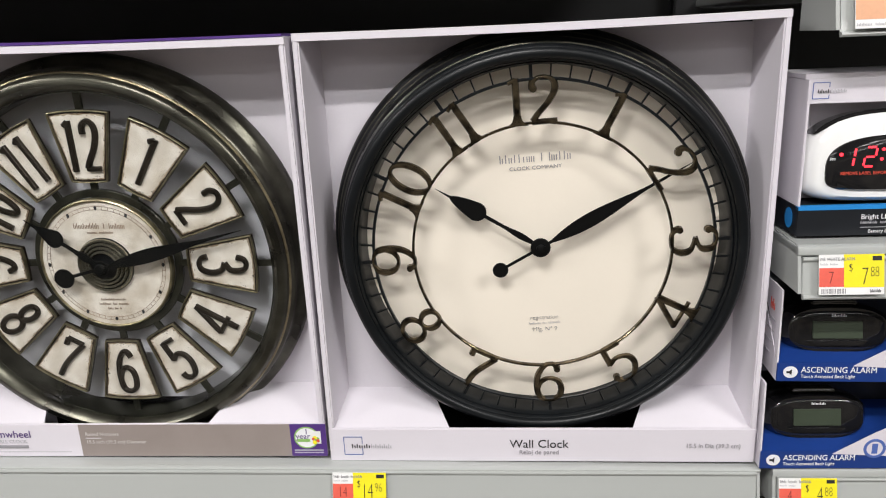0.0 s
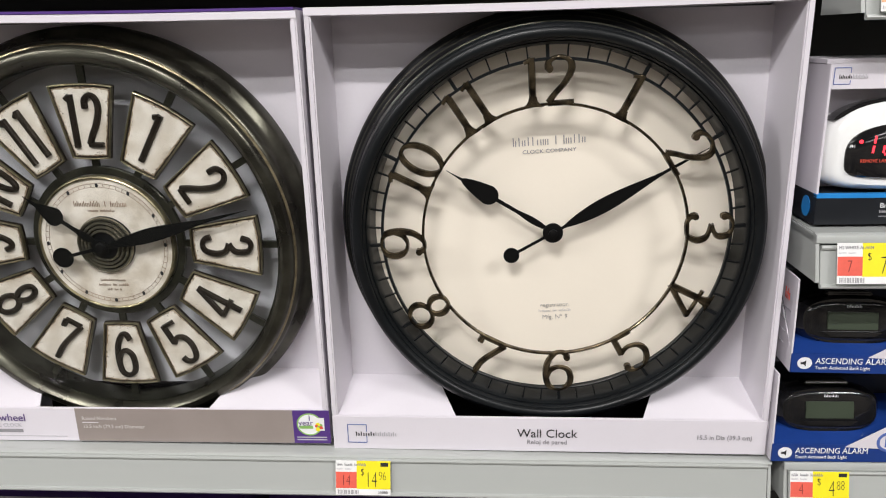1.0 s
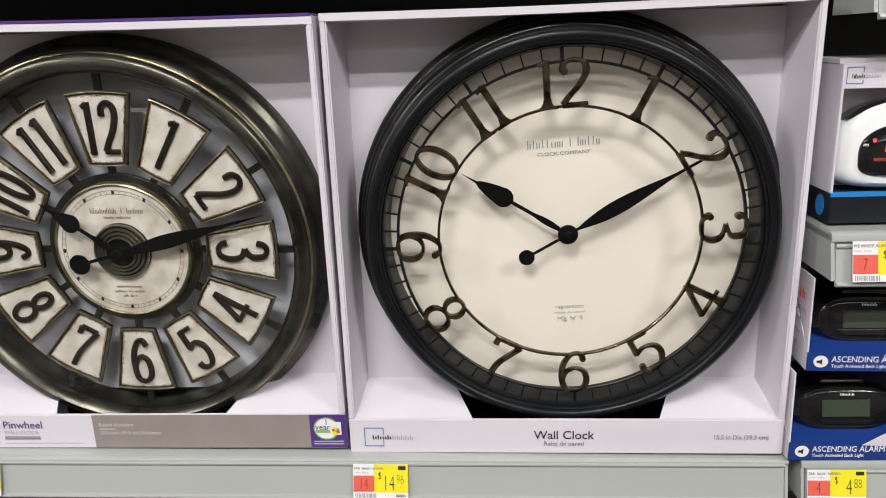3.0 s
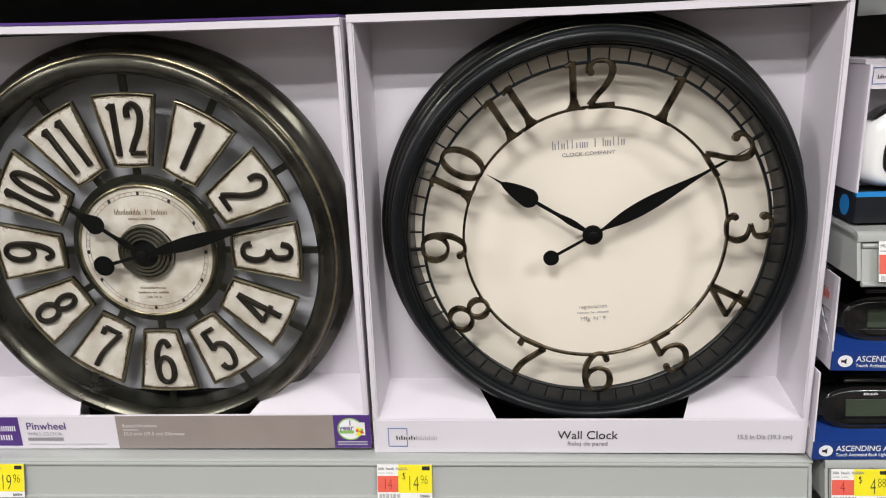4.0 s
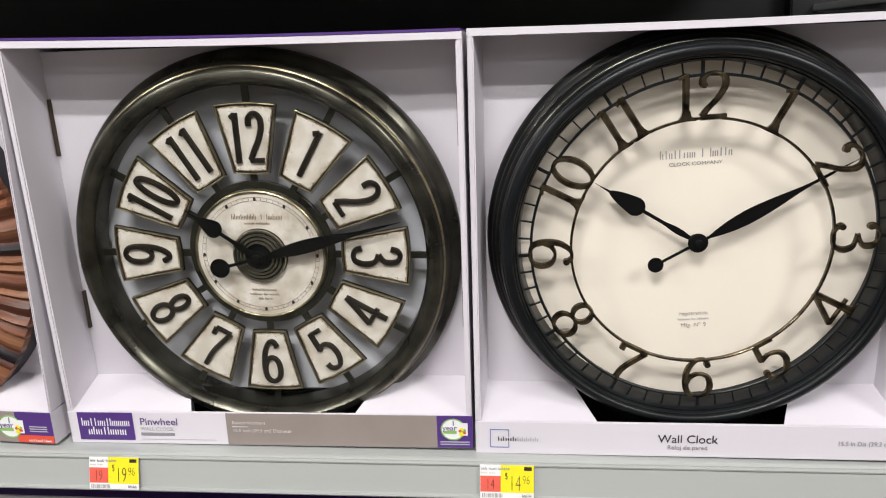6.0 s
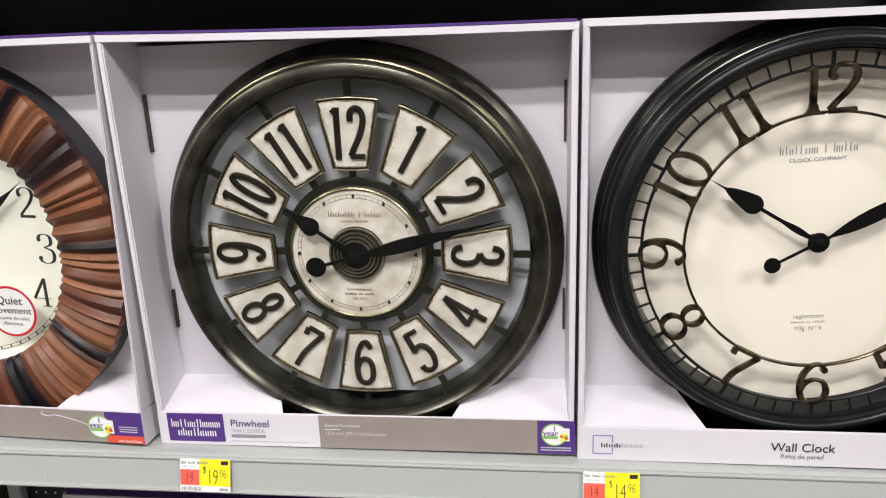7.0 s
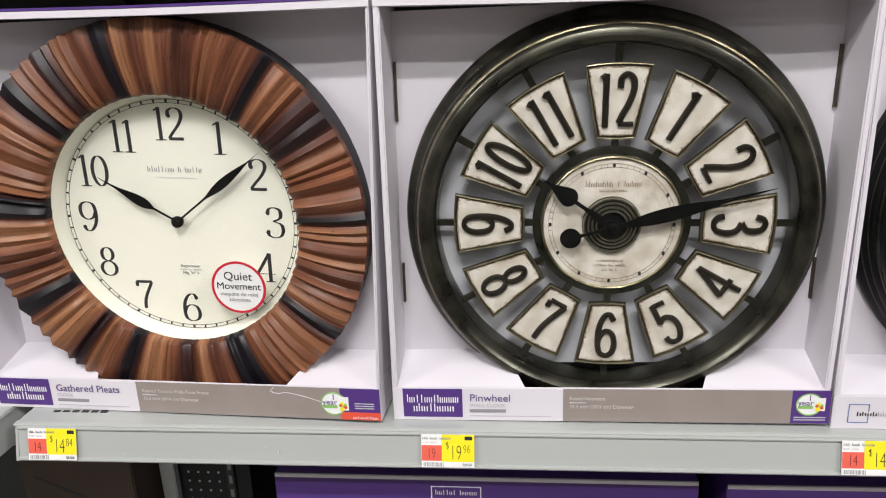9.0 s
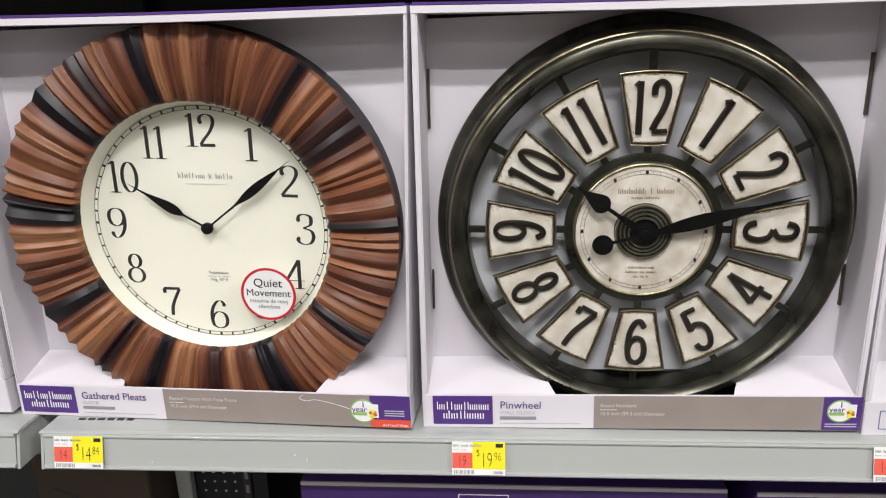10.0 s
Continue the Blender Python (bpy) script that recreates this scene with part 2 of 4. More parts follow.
def prism(points, d0, d1, bm=None, chamfer=0.0):
    """A flat outline in (x, z) made solid from d0 to d1 towards the viewer."""
    bm = bm or bmesh.new()
    n = len(points)
    cx, cz = sum(p[0] for p in points) / n, sum(p[1] for p in points) / n
    lo = [bm.verts.new((x, -d0, z)) for x, z in points]
    hi = [bm.verts.new((x + (cx - x) * chamfer, -d1, z + (cz - z) * chamfer)) for x, z in points]
    bm.faces.new(lo)
    bm.faces.new(hi)
    for i in range(n):
        j = (i + 1) % n
        bm.faces.new((lo[i], lo[j], hi[j], hi[i]))
    return bm


def circle_points(x, z, rx, rz, n=40):
    return [(x + rx * math.cos(2 * math.pi * i / n), z + rz * math.sin(2 * math.pi * i / n)) for i in range(n)]


def smooth_path(pts, steps=7):
    """A rounded line through the points."""
    if len(pts) < 3:
        return list(pts)
    out = []
    p = [pts[0], *pts, pts[-1]]
    for i in range(1, len(p) - 2):
        for s in range(steps):
            t = s / steps
            out.append(tuple(0.5 * (2 * b + (c - a) * t + (2 * a - 5 * b + 4 * c - d) * t * t + (3 * b - a - 3 * c + d) * t ** 3)
                             for a, b, c, d in zip(p[i - 1], p[i], p[i + 1], p[i + 2])))
    return out + [pts[-1]]


def ribbon(bm, path, width_of, d0, d1, loop=False, flat=0.72):
    """A raised stroke along a path in (x, z); width_of(direction) is its breadth."""
    n = len(path)
    rows = []
    for i, (x, z) in enumerate(path):
        a = path[(i - 1) % n] if loop or i else path[0]
        b = path[(i + 1) % n] if loop or i < n - 1 else path[-1]
        dx, dz = b[0] - a[0], b[1] - a[1]
        l = math.hypot(dx, dz) or 1
        dx, dz = dx / l, dz / l
        w = width_of(dx, dz) / 2
        rise = d1 - d0
        if flat < 0:
            section = ((1, d0), (0.92, d0 + rise * 0.55), (0.6, d0 + rise * 0.9), (0, d1), (-0.6, d0 + rise * 0.9), (-0.92, d0 + rise * 0.55), (-1, d0))
        else:
            section = ((1, d0), (flat, d1), (-flat, d1), (-1, d0))
        rows.append([bm.verts.new((x - dz * w * k, -d, z + dx * w * k)) for k, d in section])
    for i in range(n if loop else n - 1):
        p, q = rows[i], rows[(i + 1) % n]
        for k in range(len(p) - 1):
            bm.faces.new((p[k], p[k + 1], q[k + 1], q[k]))
    if not loop:
        bm.faces.new(rows[0])
        bm.faces.new(rows[-1])


SIX = [(0.46, 0.84), (0.36, 0.97), (0.22, 0.93), (0.09, 0.70), (0.05, 0.38), (0.10, 0.10), (0.28, 0.01), (0.45, 0.10), (0.50, 0.30), (0.44, 0.51),
       (0.28, 0.59), (0.13, 0.50), (0.06, 0.34)]
# each digit: its breadth, curved or straight strokes, closed ovals, terminal dots, serif bars
DIGITS = {
    "0": (0.56, [], [(0.28, 0.5, 0.225, 0.47)], [], []),
    "1": (0.40, [[(0.20, 0.0), (0.20, 1.0)], [(0.20, 0.97), (0.06, 0.90)]], [], [], [(0.04, 0.015, 0.36, 0.015)]),
    "2": (0.56, [[(0.08, 0.74), (0.10, 0.90), (0.27, 0.985), (0.45, 0.90), (0.48, 0.71), (0.36, 0.46), (0.18, 0.24), (0.06, 0.07)]], [], [(0.10, 0.75)],
          [(0.05, 0.05, 0.50, 0.05)]),
    "3": (0.55, [[(0.07, 0.80), (0.13, 0.94), (0.27, 0.985), (0.43, 0.90), (0.43, 0.66), (0.22, 0.54)],
                 [(0.22, 0.54), (0.44, 0.45), (0.50, 0.25), (0.42, 0.06), (0.25, 0.01), (0.10, 0.07), (0.05, 0.20)]], [], [(0.09, 0.80), (0.07, 0.19)], []),
    "4": (0.58, [[(0.40, 0.98), (0.03, 0.28)], [(0.03, 0.28), (0.56, 0.28)], [(0.40, 0.98), (0.40, 0.0)]], [], [], [(0.27, 0.015, 0.53, 0.015)]),
    "5": (0.55, [[(0.13, 0.97), (0.10, 0.53)], [(0.10, 0.53), (0.27, 0.61), (0.45, 0.52), (0.50, 0.30), (0.40, 0.07), (0.23, 0.01), (0.09, 0.07), (0.05, 0.18)]],
          [], [(0.07, 0.18)], [(0.11, 0.94, 0.46, 0.94)]),
    "6": (0.55, [SIX], [], [(0.44, 0.84)], []),
    "7": (0.54, [[(0.50, 0.93), (0.36, 0.62), (0.25, 0.32), (0.22, 0.0)], [(0.05, 0.93), (0.05, 0.78)]], [], [], [(0.04, 0.94, 0.51, 0.94)]),
    "8": (0.54, [], [(0.27, 0.75, 0.165, 0.225), (0.27, 0.26, 0.22, 0.25)], [], []),
    "9": (0.55, [[(0.55 - x, 1 - z) for x, z in SIX]], [], [(0.11, 0.16)], []),
}


def numeral(word, height, d0, d1, thick, thin, narrow=1.0, dots=True, serifs=True, gap=0.04, tilt=0.0, flat=0.72, flare=False):
    """A number in raised strokes, centred on the origin."""
    bm = bmesh.new()
    total = sum(DIGITS[c][0] * narrow + gap for c in word) - gap
    x0 = -total / 2
    lift = 0.0

    def spread(dx, dz):
        return (thin + (thick - thin) * abs(dz) ** 1.4) * height

    for c in word:
        breadth, strokes, ovals, balls, bars = DIGITS[c]
        place = lambda p: ((x0 + p[0] * narrow + tilt * (p[1] - 0.5)) * height, (p[1] - 0.5) * height)
        for s in strokes:
            ribbon(bm, [place(p) for p in smooth_path(s)], spread, d0, d1 + lift, False, flat)
            lift += 0.00003
        for ox, oz, rx, rz in ovals:
            ribbon(bm, [place(p) for p in circle_points(ox, oz, rx, rz, 36)], spread, d0, d1 + lift, True, flat)
            lift += 0.00003
        if flare and c in "14":
            # the stem widens in a curve into the ring below and ends above in a slanted wedge
            sx, h2 = (0.20, thick / 2 / narrow) if c == "1" else (0.40, thick / 2 / narrow)
            foot = [(u, z) for z, u in ((0.22, h2), (0.13, h2 * 1.25), (0.06, h2 * 1.8), (0.0, h2 * 2.9))]
            prism([place((sx - u, z)) for u, z in foot] + [place((sx + u, z)) for u, z in foot[::-1]], d0, d1 - 0.0006 + lift, bm)
            lift += 0.00003
        for bx, bz in balls if dots else ():
            px, pz = place((bx, bz))
            r = thick * height * 0.55
            prism(circle_points(px, pz, r, r, 16), d0, d1 + lift, bm, 0.15)
            lift += 0.00003
        for ax, az, bx, bz in bars if serifs or c in "257" else ():
            w = (thin * 1.5 if c in "14" else thick * 0.8) * height
            ribbon(bm, [place((ax, az)), place((bx, bz))], lambda dx, dz: w, d0, d1 + lift, False, flat)
            lift += 0.00003
        x0 += breadth * narrow + gap
    return bm


def lettering(body, size, align="LEFT", stretch=1.0, deep=0.00015, slim=0.0):
    """Writing in the built-in font as a mesh in (x, z), facing the viewer."""
    cu = bpy.data.curves.new("writing", "FONT")
    cu.body, cu.size, cu.align_x, cu.extrude = body, size, align, deep
    cu.resolution_u = 3
    cu.offset = -slim
    ob = new("writing", cu)
    bpy.context.view_layer.update()
    me = bpy.data.meshes.new_from_object(ob.evaluated_get(bpy.context.evaluated_depsgraph_get()))
    bpy.data.objects.remove(ob)
    me.transform(Matrix.Rotation(radians(90), 4, "X") @ Matrix.Diagonal((stretch, 1, 1, 1)))
    return me


def word_bars(word, height, width):
    """A word that is only shown as marks: one or two thin upright bars a letter, tall or low as the letter is."""
    bm = bmesh.new()
    step = width / len(word)
    e = 0.00015
    for i, c in enumerate(word):
        if c == " ":
            continue
        tall = height if c in "TtlbdhHkSMNBGDPR" else height * 0.66
        mid, f = (i + 0.5) * step, step * 0.22
        for k in (0,) if c in "itl" else (-0.26, 0.26):
            block(mid + k * step - f / 2, -e, 0, mid + k * step + f / 2, e, tall if k <= 0 else min(tall, height * 0.66), 0, bm)
    return bm


def plate(x0, z0, x1, z1, d=0.0002, t=0.0004):
    """A printed patch that lies on a surface."""
    return block(x0, -d - t, z0, x1, -d, z1)


# ---- the store round the shelves ----
def setting(name, bm, material, label):
    ob = part(name, bm, material, None, label)
    return tagged(ob, kind="structure")


setting("floor", block(-5, -6, -0.1, 5, 1.4, 0), FLOORMAT, "pale polished store floor tile")
setting("ceiling", block(-5, -6, 4.2, 5, 1.4, 4.3), CEILMAT, "white painted store ceiling")
setting("wall_north", block(-5, 1.4, -0.1, 5, 1.5, 4.3), WALLMAT, "plain grey wall behind the shelving")
setting("wall_south", block(-5, -6.1, -0.1, 5, -6, 4.3), WALLMAT, "plain grey wall across the store")
setting("wall_aisle", block(-5, -2.3, 0, 5, -2.1, 1.9), AISLEMAT, "plain dark shelving across the aisle")
setting("wall_west", block(-5.1, -6, -0.1, -5, 1.4, 4.3), WALLMAT, "plain grey end wall")
setting("wall_east", block(5, -6, -0.1, 5.1, 1.4, 4.3), WALLMAT, "plain grey end wall")

# ---- shelving ----
RACK = pose(0.03, 0.5505, 1.225, 0, 0.6, 1.4)          # the clock shelf: its front edge, level of the deck


def shelf_unit(name, m, x0, x1, label, deep=0.42, tall=1.0, edge=0.009):
    """A steel deck with a rolled front edge of the given height over a price channel. Origin at the front edge, on the deck."""
    s = thing(name, m, label, "shelf")
    deck = block(x0, 0.001, -0.009, x1, deep, 0, 0.0012)
    part("deck", deck, SHELF, s)
    rail = bmesh.new()
    prof = [(0.004, -0.0005), (0.0, -0.0002), (-0.0025, -0.0015), (-0.0035, -0.004), (-0.0035, -0.0075), (-0.0015, -0.009), (0.004, -0.009)]
    a = [rail.verts.new((x0, y, z * edge / 0.009)) for y, z in prof]
    b = [rail.verts.new((x1, y, z * edge / 0.009)) for y, z in prof]
    rail.faces.new(a), rail.faces.new(b)
    for i in range(len(prof)):
        j = (i + 1) % len(prof)
        rail.faces.new((a[i], a[j], b[j], b[i]))
    part("rolled_edge", rail, SHELF, s, smooth=True)
    face = bmesh.new()
    prof = [(-0.002, -0.0085), (-0.0045, -0.0085), (-0.0052, -0.0098), (-0.0048, -0.0112), (-0.0032, -0.0118), (-0.0090, -0.0365), (-0.0113, -0.0367),
            (-0.0120, -0.0383), (-0.0110, -0.0397), (-0.0080, -0.0400), (-0.0070, -0.0375), (0.0, -0.0105)]
    e = 0.004
    prof = [(y, (0.0005 - edge + (z + 0.0085) * (1 + (0.009 - edge) * 24)) * tall) for y, z in prof]
    a = [face.verts.new((x0 + e, y, z)) for y, z in prof]
    b = [face.verts.new((x1 - e, y, z)) for y, z in prof]
    face.faces.new(a), face.faces.new(b)
    for i in range(len(prof)):
        j = (i + 1) % len(prof)
        face.faces.new((a[i], a[j], b[j], b[i]))
    part("price_channel", face, SHELF, s)
    for x in (x0, x1 - 0.003):
        cap = hexa([(x, -0.0100, -0.0395), (x + 0.003, -0.0100, -0.0395), (x + 0.003, 0.06, -0.0395), (x, 0.06, -0.0395),
                    (x, -0.001, -0.003), (x + 0.003, -0.001, -0.003), (x + 0.003, 0.06, -0.003), (x, 0.06, -0.003)])
        part("end_cap", cap, SHELF, s)
    return s


clock_shelf = shelf_unit("shelf", RACK, -1.023, 0.203, "grey enamelled steel shelf with price channel, holding boxed clocks", edge=0.003)
for i in range(6):
    x = -0.995 + i * 0.0105
    part("slot", block(x, 0.0215, 0.0001, x + 0.0075, 0.0255, 0.0006), STEELBLACK, clock_shelf)
for sx, sz, sw, sh in ((-0.757, -0.021, 0.0022, 0.0018), (-0.744, -0.0275, 0.0014, 0.0052), (-0.905, -0.030, 0.0016, 0.0012)):
    yy = -0.0042 - (sz + 0.0118) * -0.235
    part("paint_chip", prism([(sx, sz), (sx + sw, sz + sh * 0.1), (sx + sw * 0.9, sz + sh), (sx + sw * 0.2, sz + sh * 0.8)], -yy + 0.0004, -yy + 0.0008), CARD, clock_shelf, "pale chip in the enamel")
shelf_unit("shelf", RACK, -1.60, -1.046, "neighbouring grey enamelled steel shelf with price channel", edge=0.003)
shelf_unit("shelf", pose(0.03, 0.5505, 1.225, 0, 0, 0.5), 0.213, 0.80, "grey enamelled steel shelf holding stacked alarm clock boxes")
shelf_unit("shelf", pose(0.03, 0.541, 1.443, 0, 0, 0.5), 0.213, 0.80, "grey enamelled steel shelf holding a boxed white alarm clock", 0.42, 1.12)
shelf_unit("shelf", pose(0.03, 0.541, 1.655, 0, 0, 0.5), 0.222, 0.80, "grey enamelled steel upper shelf with a price tag", 0.42, 1.12)
shelf_unit("shelf", pose(-0.4, 0.62, 1.76, 0, 0.5, 1.4), -1.2, 0.60, "dark grey upper steel shelf over the boxed clocks")


# ---- boxed clocks ----
def lerp(a, b, t):
    return tuple(p + (q - p) * t for p, q in zip(a, b))


def carton(bl, br, tl, tr, label, cut, lip=0.036, rear=0.054, topcol=None, t=0.0055, taper=0.006):
    """An open-fronted display box, given by its four front corners; the origin lies at the front corner below, x along the front."""
    bl, br, tl, tr = (Vector(p) for p in (bl, br, tl, tr))
    ax = (br - bl).normalized()
    inv = Matrix.Translation(bl) @ Matrix.Rotation(math.atan2(ax.y, ax.x), 4, "Z")
    box = thing("clock_box", inv, label, "box", "display boxes on the shelf")
    to = inv.inverted()
    c = {"bl": to @ bl, "br": to @ br, "tl": to @ tl, "tr": to @ tr}
    w, h = c["br"].x, (c["tl"].z + c["tr"].z) / 2
    deep = 0.095

    def side(lo, hi, s):
        # outer skin upright, inner wall running in a little towards the rear
        zt = hi.z
        pts = [(lo.x, lo.y, lip * 0.98), (lo.x + s * t, lo.y + 0.0005, lip * 0.98), (lo.x + s * (t + taper), lo.y + rear, lip * 0.98), (lo.x, lo.y + deep, lip * 0.98),
               (hi.x, hi.y, zt), (hi.x + s * t, hi.y + 0.0005, zt - 0.001), (hi.x + s * (t + taper), hi.y + rear + (lo.y - hi.y), zt - 0.001), (hi.x, hi.y + deep, zt)]
        bm = hexa(pts)
        bmesh.ops.bevel(bm, geom=bm.edges[:], offset=0.0012, segments=2, affect="EDGES")
        part("side_panel", bm, CARD, box)
        low = hexa([(lo.x, lo.y + 0.001, 0.0), (lo.x + s * 0.003, lo.y + 0.001, 0.0), (lo.x + s * 0.003, lo.y + deep, 0.0), (lo.x, lo.y + deep, 0.0),
                    (lo.x, lo.y + 0.001, lip * 0.97), (lo.x + s * 0.003, lo.y + 0.001, lip * 0.97), (lo.x + s * 0.003, lo.y + deep, lip * 0.97), (lo.x, lo.y + deep, lip * 0.97)])
        part("side_foot", low, CARD, box)

    side(c["bl"], c["tl"], 1)
    side(c["br"], c["tr"], -1)
    # top: a thin lid that sags a little between its ends
    bm = bmesh.new()
    n = 16
    rows = []
    for i in range(n + 1):
        u = i / n
        p = Vector(lerp(c["tl"], c["tr"], u))
        sag = -0.0015 * math.sin(math.pi * u)
        rows.append([bm.verts.new((p.x, p.y + yy, p.z + zz + sag)) for yy, zz in ((0, 0.0005), (0, -0.0052), (0.004, -0.0055), (deep, -0.0045), (deep, 0.001), (0.004, 0.0012))])
    for a, b in zip(rows, rows[1:]):
        for k in range(6):
            bm.faces.new((a[k], a[(k + 1) % 6], b[(k + 1) % 6], b[k]))
    bm.faces.new(rows[0]), bm.faces.new(rows[-1])
    part("top_panel", bm, CARD, box)
    if topcol:
        bm = bmesh.new()
        rows = []
        for i in range(n + 1):
            u = 0.004 + 0.992 * i / n
            p = Vector(lerp(c["tl"], c["tr"], u))
            s = -0.0015 * math.sin(math.pi * u)
            rows.append([bm.verts.new((p.x, p.y + yy, p.z + zz + s)) for yy, zz in ((0.0008, 0.0013), (0.0008, 0.0034), (deep, 0.0042), (deep, 0.0022))])
        for a, b in zip(rows, rows[1:]):
            for k in range(4):
                bm.faces.new((a[k], a[(k + 1) % 4], b[(k + 1) % 4], b[k]))
        bm.faces.new(rows[0]), bm.faces.new(rows[-1])
        part("printed_lid", bm, topcol, box, "purple printed lid")
    # rear wall
    rb = block(0.003, rear, 0.0, w - 0.003, rear + 0.003, h - 0.006)
    for v in rb.verts:
        u = v.co.x / w
        v.co.x += (c["tl"].x * (1 - u) + (c["tr"].x - w) * u) * max(0, v.co.z) / h
        v.co.y += (c["tl"].y * (1 - u) + c["tr"].y * u) * max(0, v.co.z) / h
    part("back_panel", rb, CARD_IN, box)
    part("bottom_panel", block(0.003, 0.003, 0.0, w - 0.003, deep, 0.002), CARD, box)
    # front lip and the tray top either side of the cut-out for the clock
    lipbm = block(0.0, 0.0, 0.0, w, 0.003, lip, 0.0008)
    part("front_lip", lipbm, CARD, box)
    zr = lip + 0.018
    a, b = cut
    part("tray_top", hexa([(0.001, 0.0035, lip - 0.003), (a, 0.0035, lip - 0.003), (a - 0.022, rear, zr - 0.003), (0.001, rear, zr - 0.003),
                           (0.001, 0.0035, lip - 0.0005), (a, 0.0035, lip - 0.0005), (a - 0.022, rear, zr), (0.001, rear, zr)]), CARD, box)
    part("tray_top", hexa([(b, 0.0035, lip - 0.003), (w - 0.001, 0.0035, lip - 0.003), (w - 0.001, rear, zr - 0.003), (b + 0.022, rear, zr - 0.003),
                           (b, 0.0035, lip - 0.0005), (w - 0.001, 0.0035, lip - 0.0005), (w - 0.001, rear, zr), (b + 0.022, rear, zr)]), CARD, box)
    # added black strip and slab: they paint the cut-out dark over the pale card
    part("cutout_filler", block(a - 0.021, rear - 0.0022, 0.0065, b + 0.021, rear - 0.0004, lip + 0.002 if topcol and t > 0.005 else zr - 0.002), CUTOUT_BLACK, box, "black filler strip added to darken the cut-out behind the clock's foot")
    part("tray_well", block(a - 0.02, 0.0035, 0.0025, b + 0.02, rear - 0.001, 0.006), CUTOUT_BLACK, box, "black slab that paints the inside of the tray dark")
    return box, w, h, c


def slots(box, spots, w, h, c, rear):
    for x, z, hh in spots:
        bm = block(x - 0.0011, rear - 0.0040, z, x + 0.0011, rear + 0.0008, z + hh)
        for v in bm.verts:
            u = v.co.x / w
            v.co.x += (c["tl"].x * (1 - u) + (c["tr"].x - w) * u) * v.co.z / h
            v.co.y += (c["tl"].y * (1 - u) + c["tr"].y * u) * v.co.z / h
        part("tuck_slot", bm, RUST, box, "dark slot where a card tab tucks in")


def year_badge(box, x, z, r):
    part("badge", prism(circle_points(x, z, r * 1.05, r), 0.0007, 0.0010), WHITEINK, box, "round green and white guarantee badge")
    bm = bmesh.new()
    ribbon(bm, circle_points(x, z, r * 1.02, r * 0.97, 40), lambda dx, dz: r * 0.12, 0.0010, 0.0012, True)
    part("badge_rim", bm, GREENINK, box)
    part("badge_band", plate(x - r * 0.85, z - r * 0.38, x + r * 0.3, z - r * 0.12, 0.0011, 0.0002), GREENINK, box)
    part("printed_text", lettering("year", r * 0.72, "CENTER"), PURPLEINK, box, m=pose(x - r * 0.3, -0.0013, z - r * 0.08))
    part("printed_text", lettering("1", r * 0.72, "CENTER"), PURPLEINK, box, m=pose(x + r * 0.02, -0.0013, z + r * 0.36))
    part("badge_picture", plate(x + r * 0.3, z - r * 0.55, x + r * 1.25, z + r * 0.62, 0.0011, 0.0003), TAGWHITE, box)
    for k in range(7):
        px, pz = x + r * (0.42 + 0.7 * TREE[k]), z + r * (-0.45 + 0.5 * TREE[k + 20])
        q = r * (0.12 + 0.08 * TREE[k + 40])
        part("picture_patch", prism(circle_points(px, pz, q, q, 12), 0.0014, 0.0016 + k * 0.00005), (REDPRINT, GREENINK, TAGYELLOW)[k % 3], box)


def garden_lip(box, w, lip, name, sub, lines, marks):
    """The printed lip of the purple boxes; marks: x of logo start and end, title, taupe start, end patch start and end."""
    l0, l1, tx, t0, p0, p1 = marks
    part("logo_patch", plate(l0, lip * 0.12, l1, lip * 0.97), PURPLE, box, "purple logo patch")
    lw = l1 - l0
    part("logo_mark", word_bars("BettortHomos", 0.0086, lw * 0.88), WHITEINK, box, m=pose(l0 + lw * 0.06, -0.0008, lip * 0.56))
    part("logo_mark", word_bars("oGatdons", 0.0086, lw * 0.70), WHITEINK, box, m=pose(l0 + lw * 0.16, -0.0008, lip * 0.29))
    part("printed_text", lettering(name, 0.0113), PURPLEINK, box, m=pose(tx, -0.0005, lip * 0.60))
    part("printed_text", lettering(sub, 0.0056), LIGHTINK, box, m=pose(tx, -0.0005, lip * 0.43))
    part("printed_bar", plate(tx, lip * 0.27, tx + 0.036, lip * 0.36), GREYINK, box)
    part("printed_line", plate(tx, lip * 0.15, t0 - 0.012, lip * 0.165), LIGHTINK, box)
    part("printed_panel", plate(t0, 0.0012, p0, lip - 0.0004), TAUPE, box, "taupe printed panel")
    part("printed_text", lettering(lines[0], 0.0052), PALEINK, box, m=pose(t0 + 0.006, -0.0008, lip * 0.66))
    part("printed_text", lettering(lines[1], 0.0052), PALEINK, box, m=pose(t0 + 0.006, -0.0008, lip * 0.42))
    part("printed_line", plate(t0 + 0.006, lip * 0.575, t0 + 0.022, lip * 0.59, 0.0006, 0.0002), WHITEINK, box)
    part("end_patch", plate(p0, 0.0012, p1, lip - 0.0004), PURPLE, box, "purple printed end patch")


def clock_thing(x, y, z, lean, turn, label, group="wall clocks in boxes"):
    return thing("wall_clock", pose(x, y, z, lean, turn, 0), label, "clock", group)


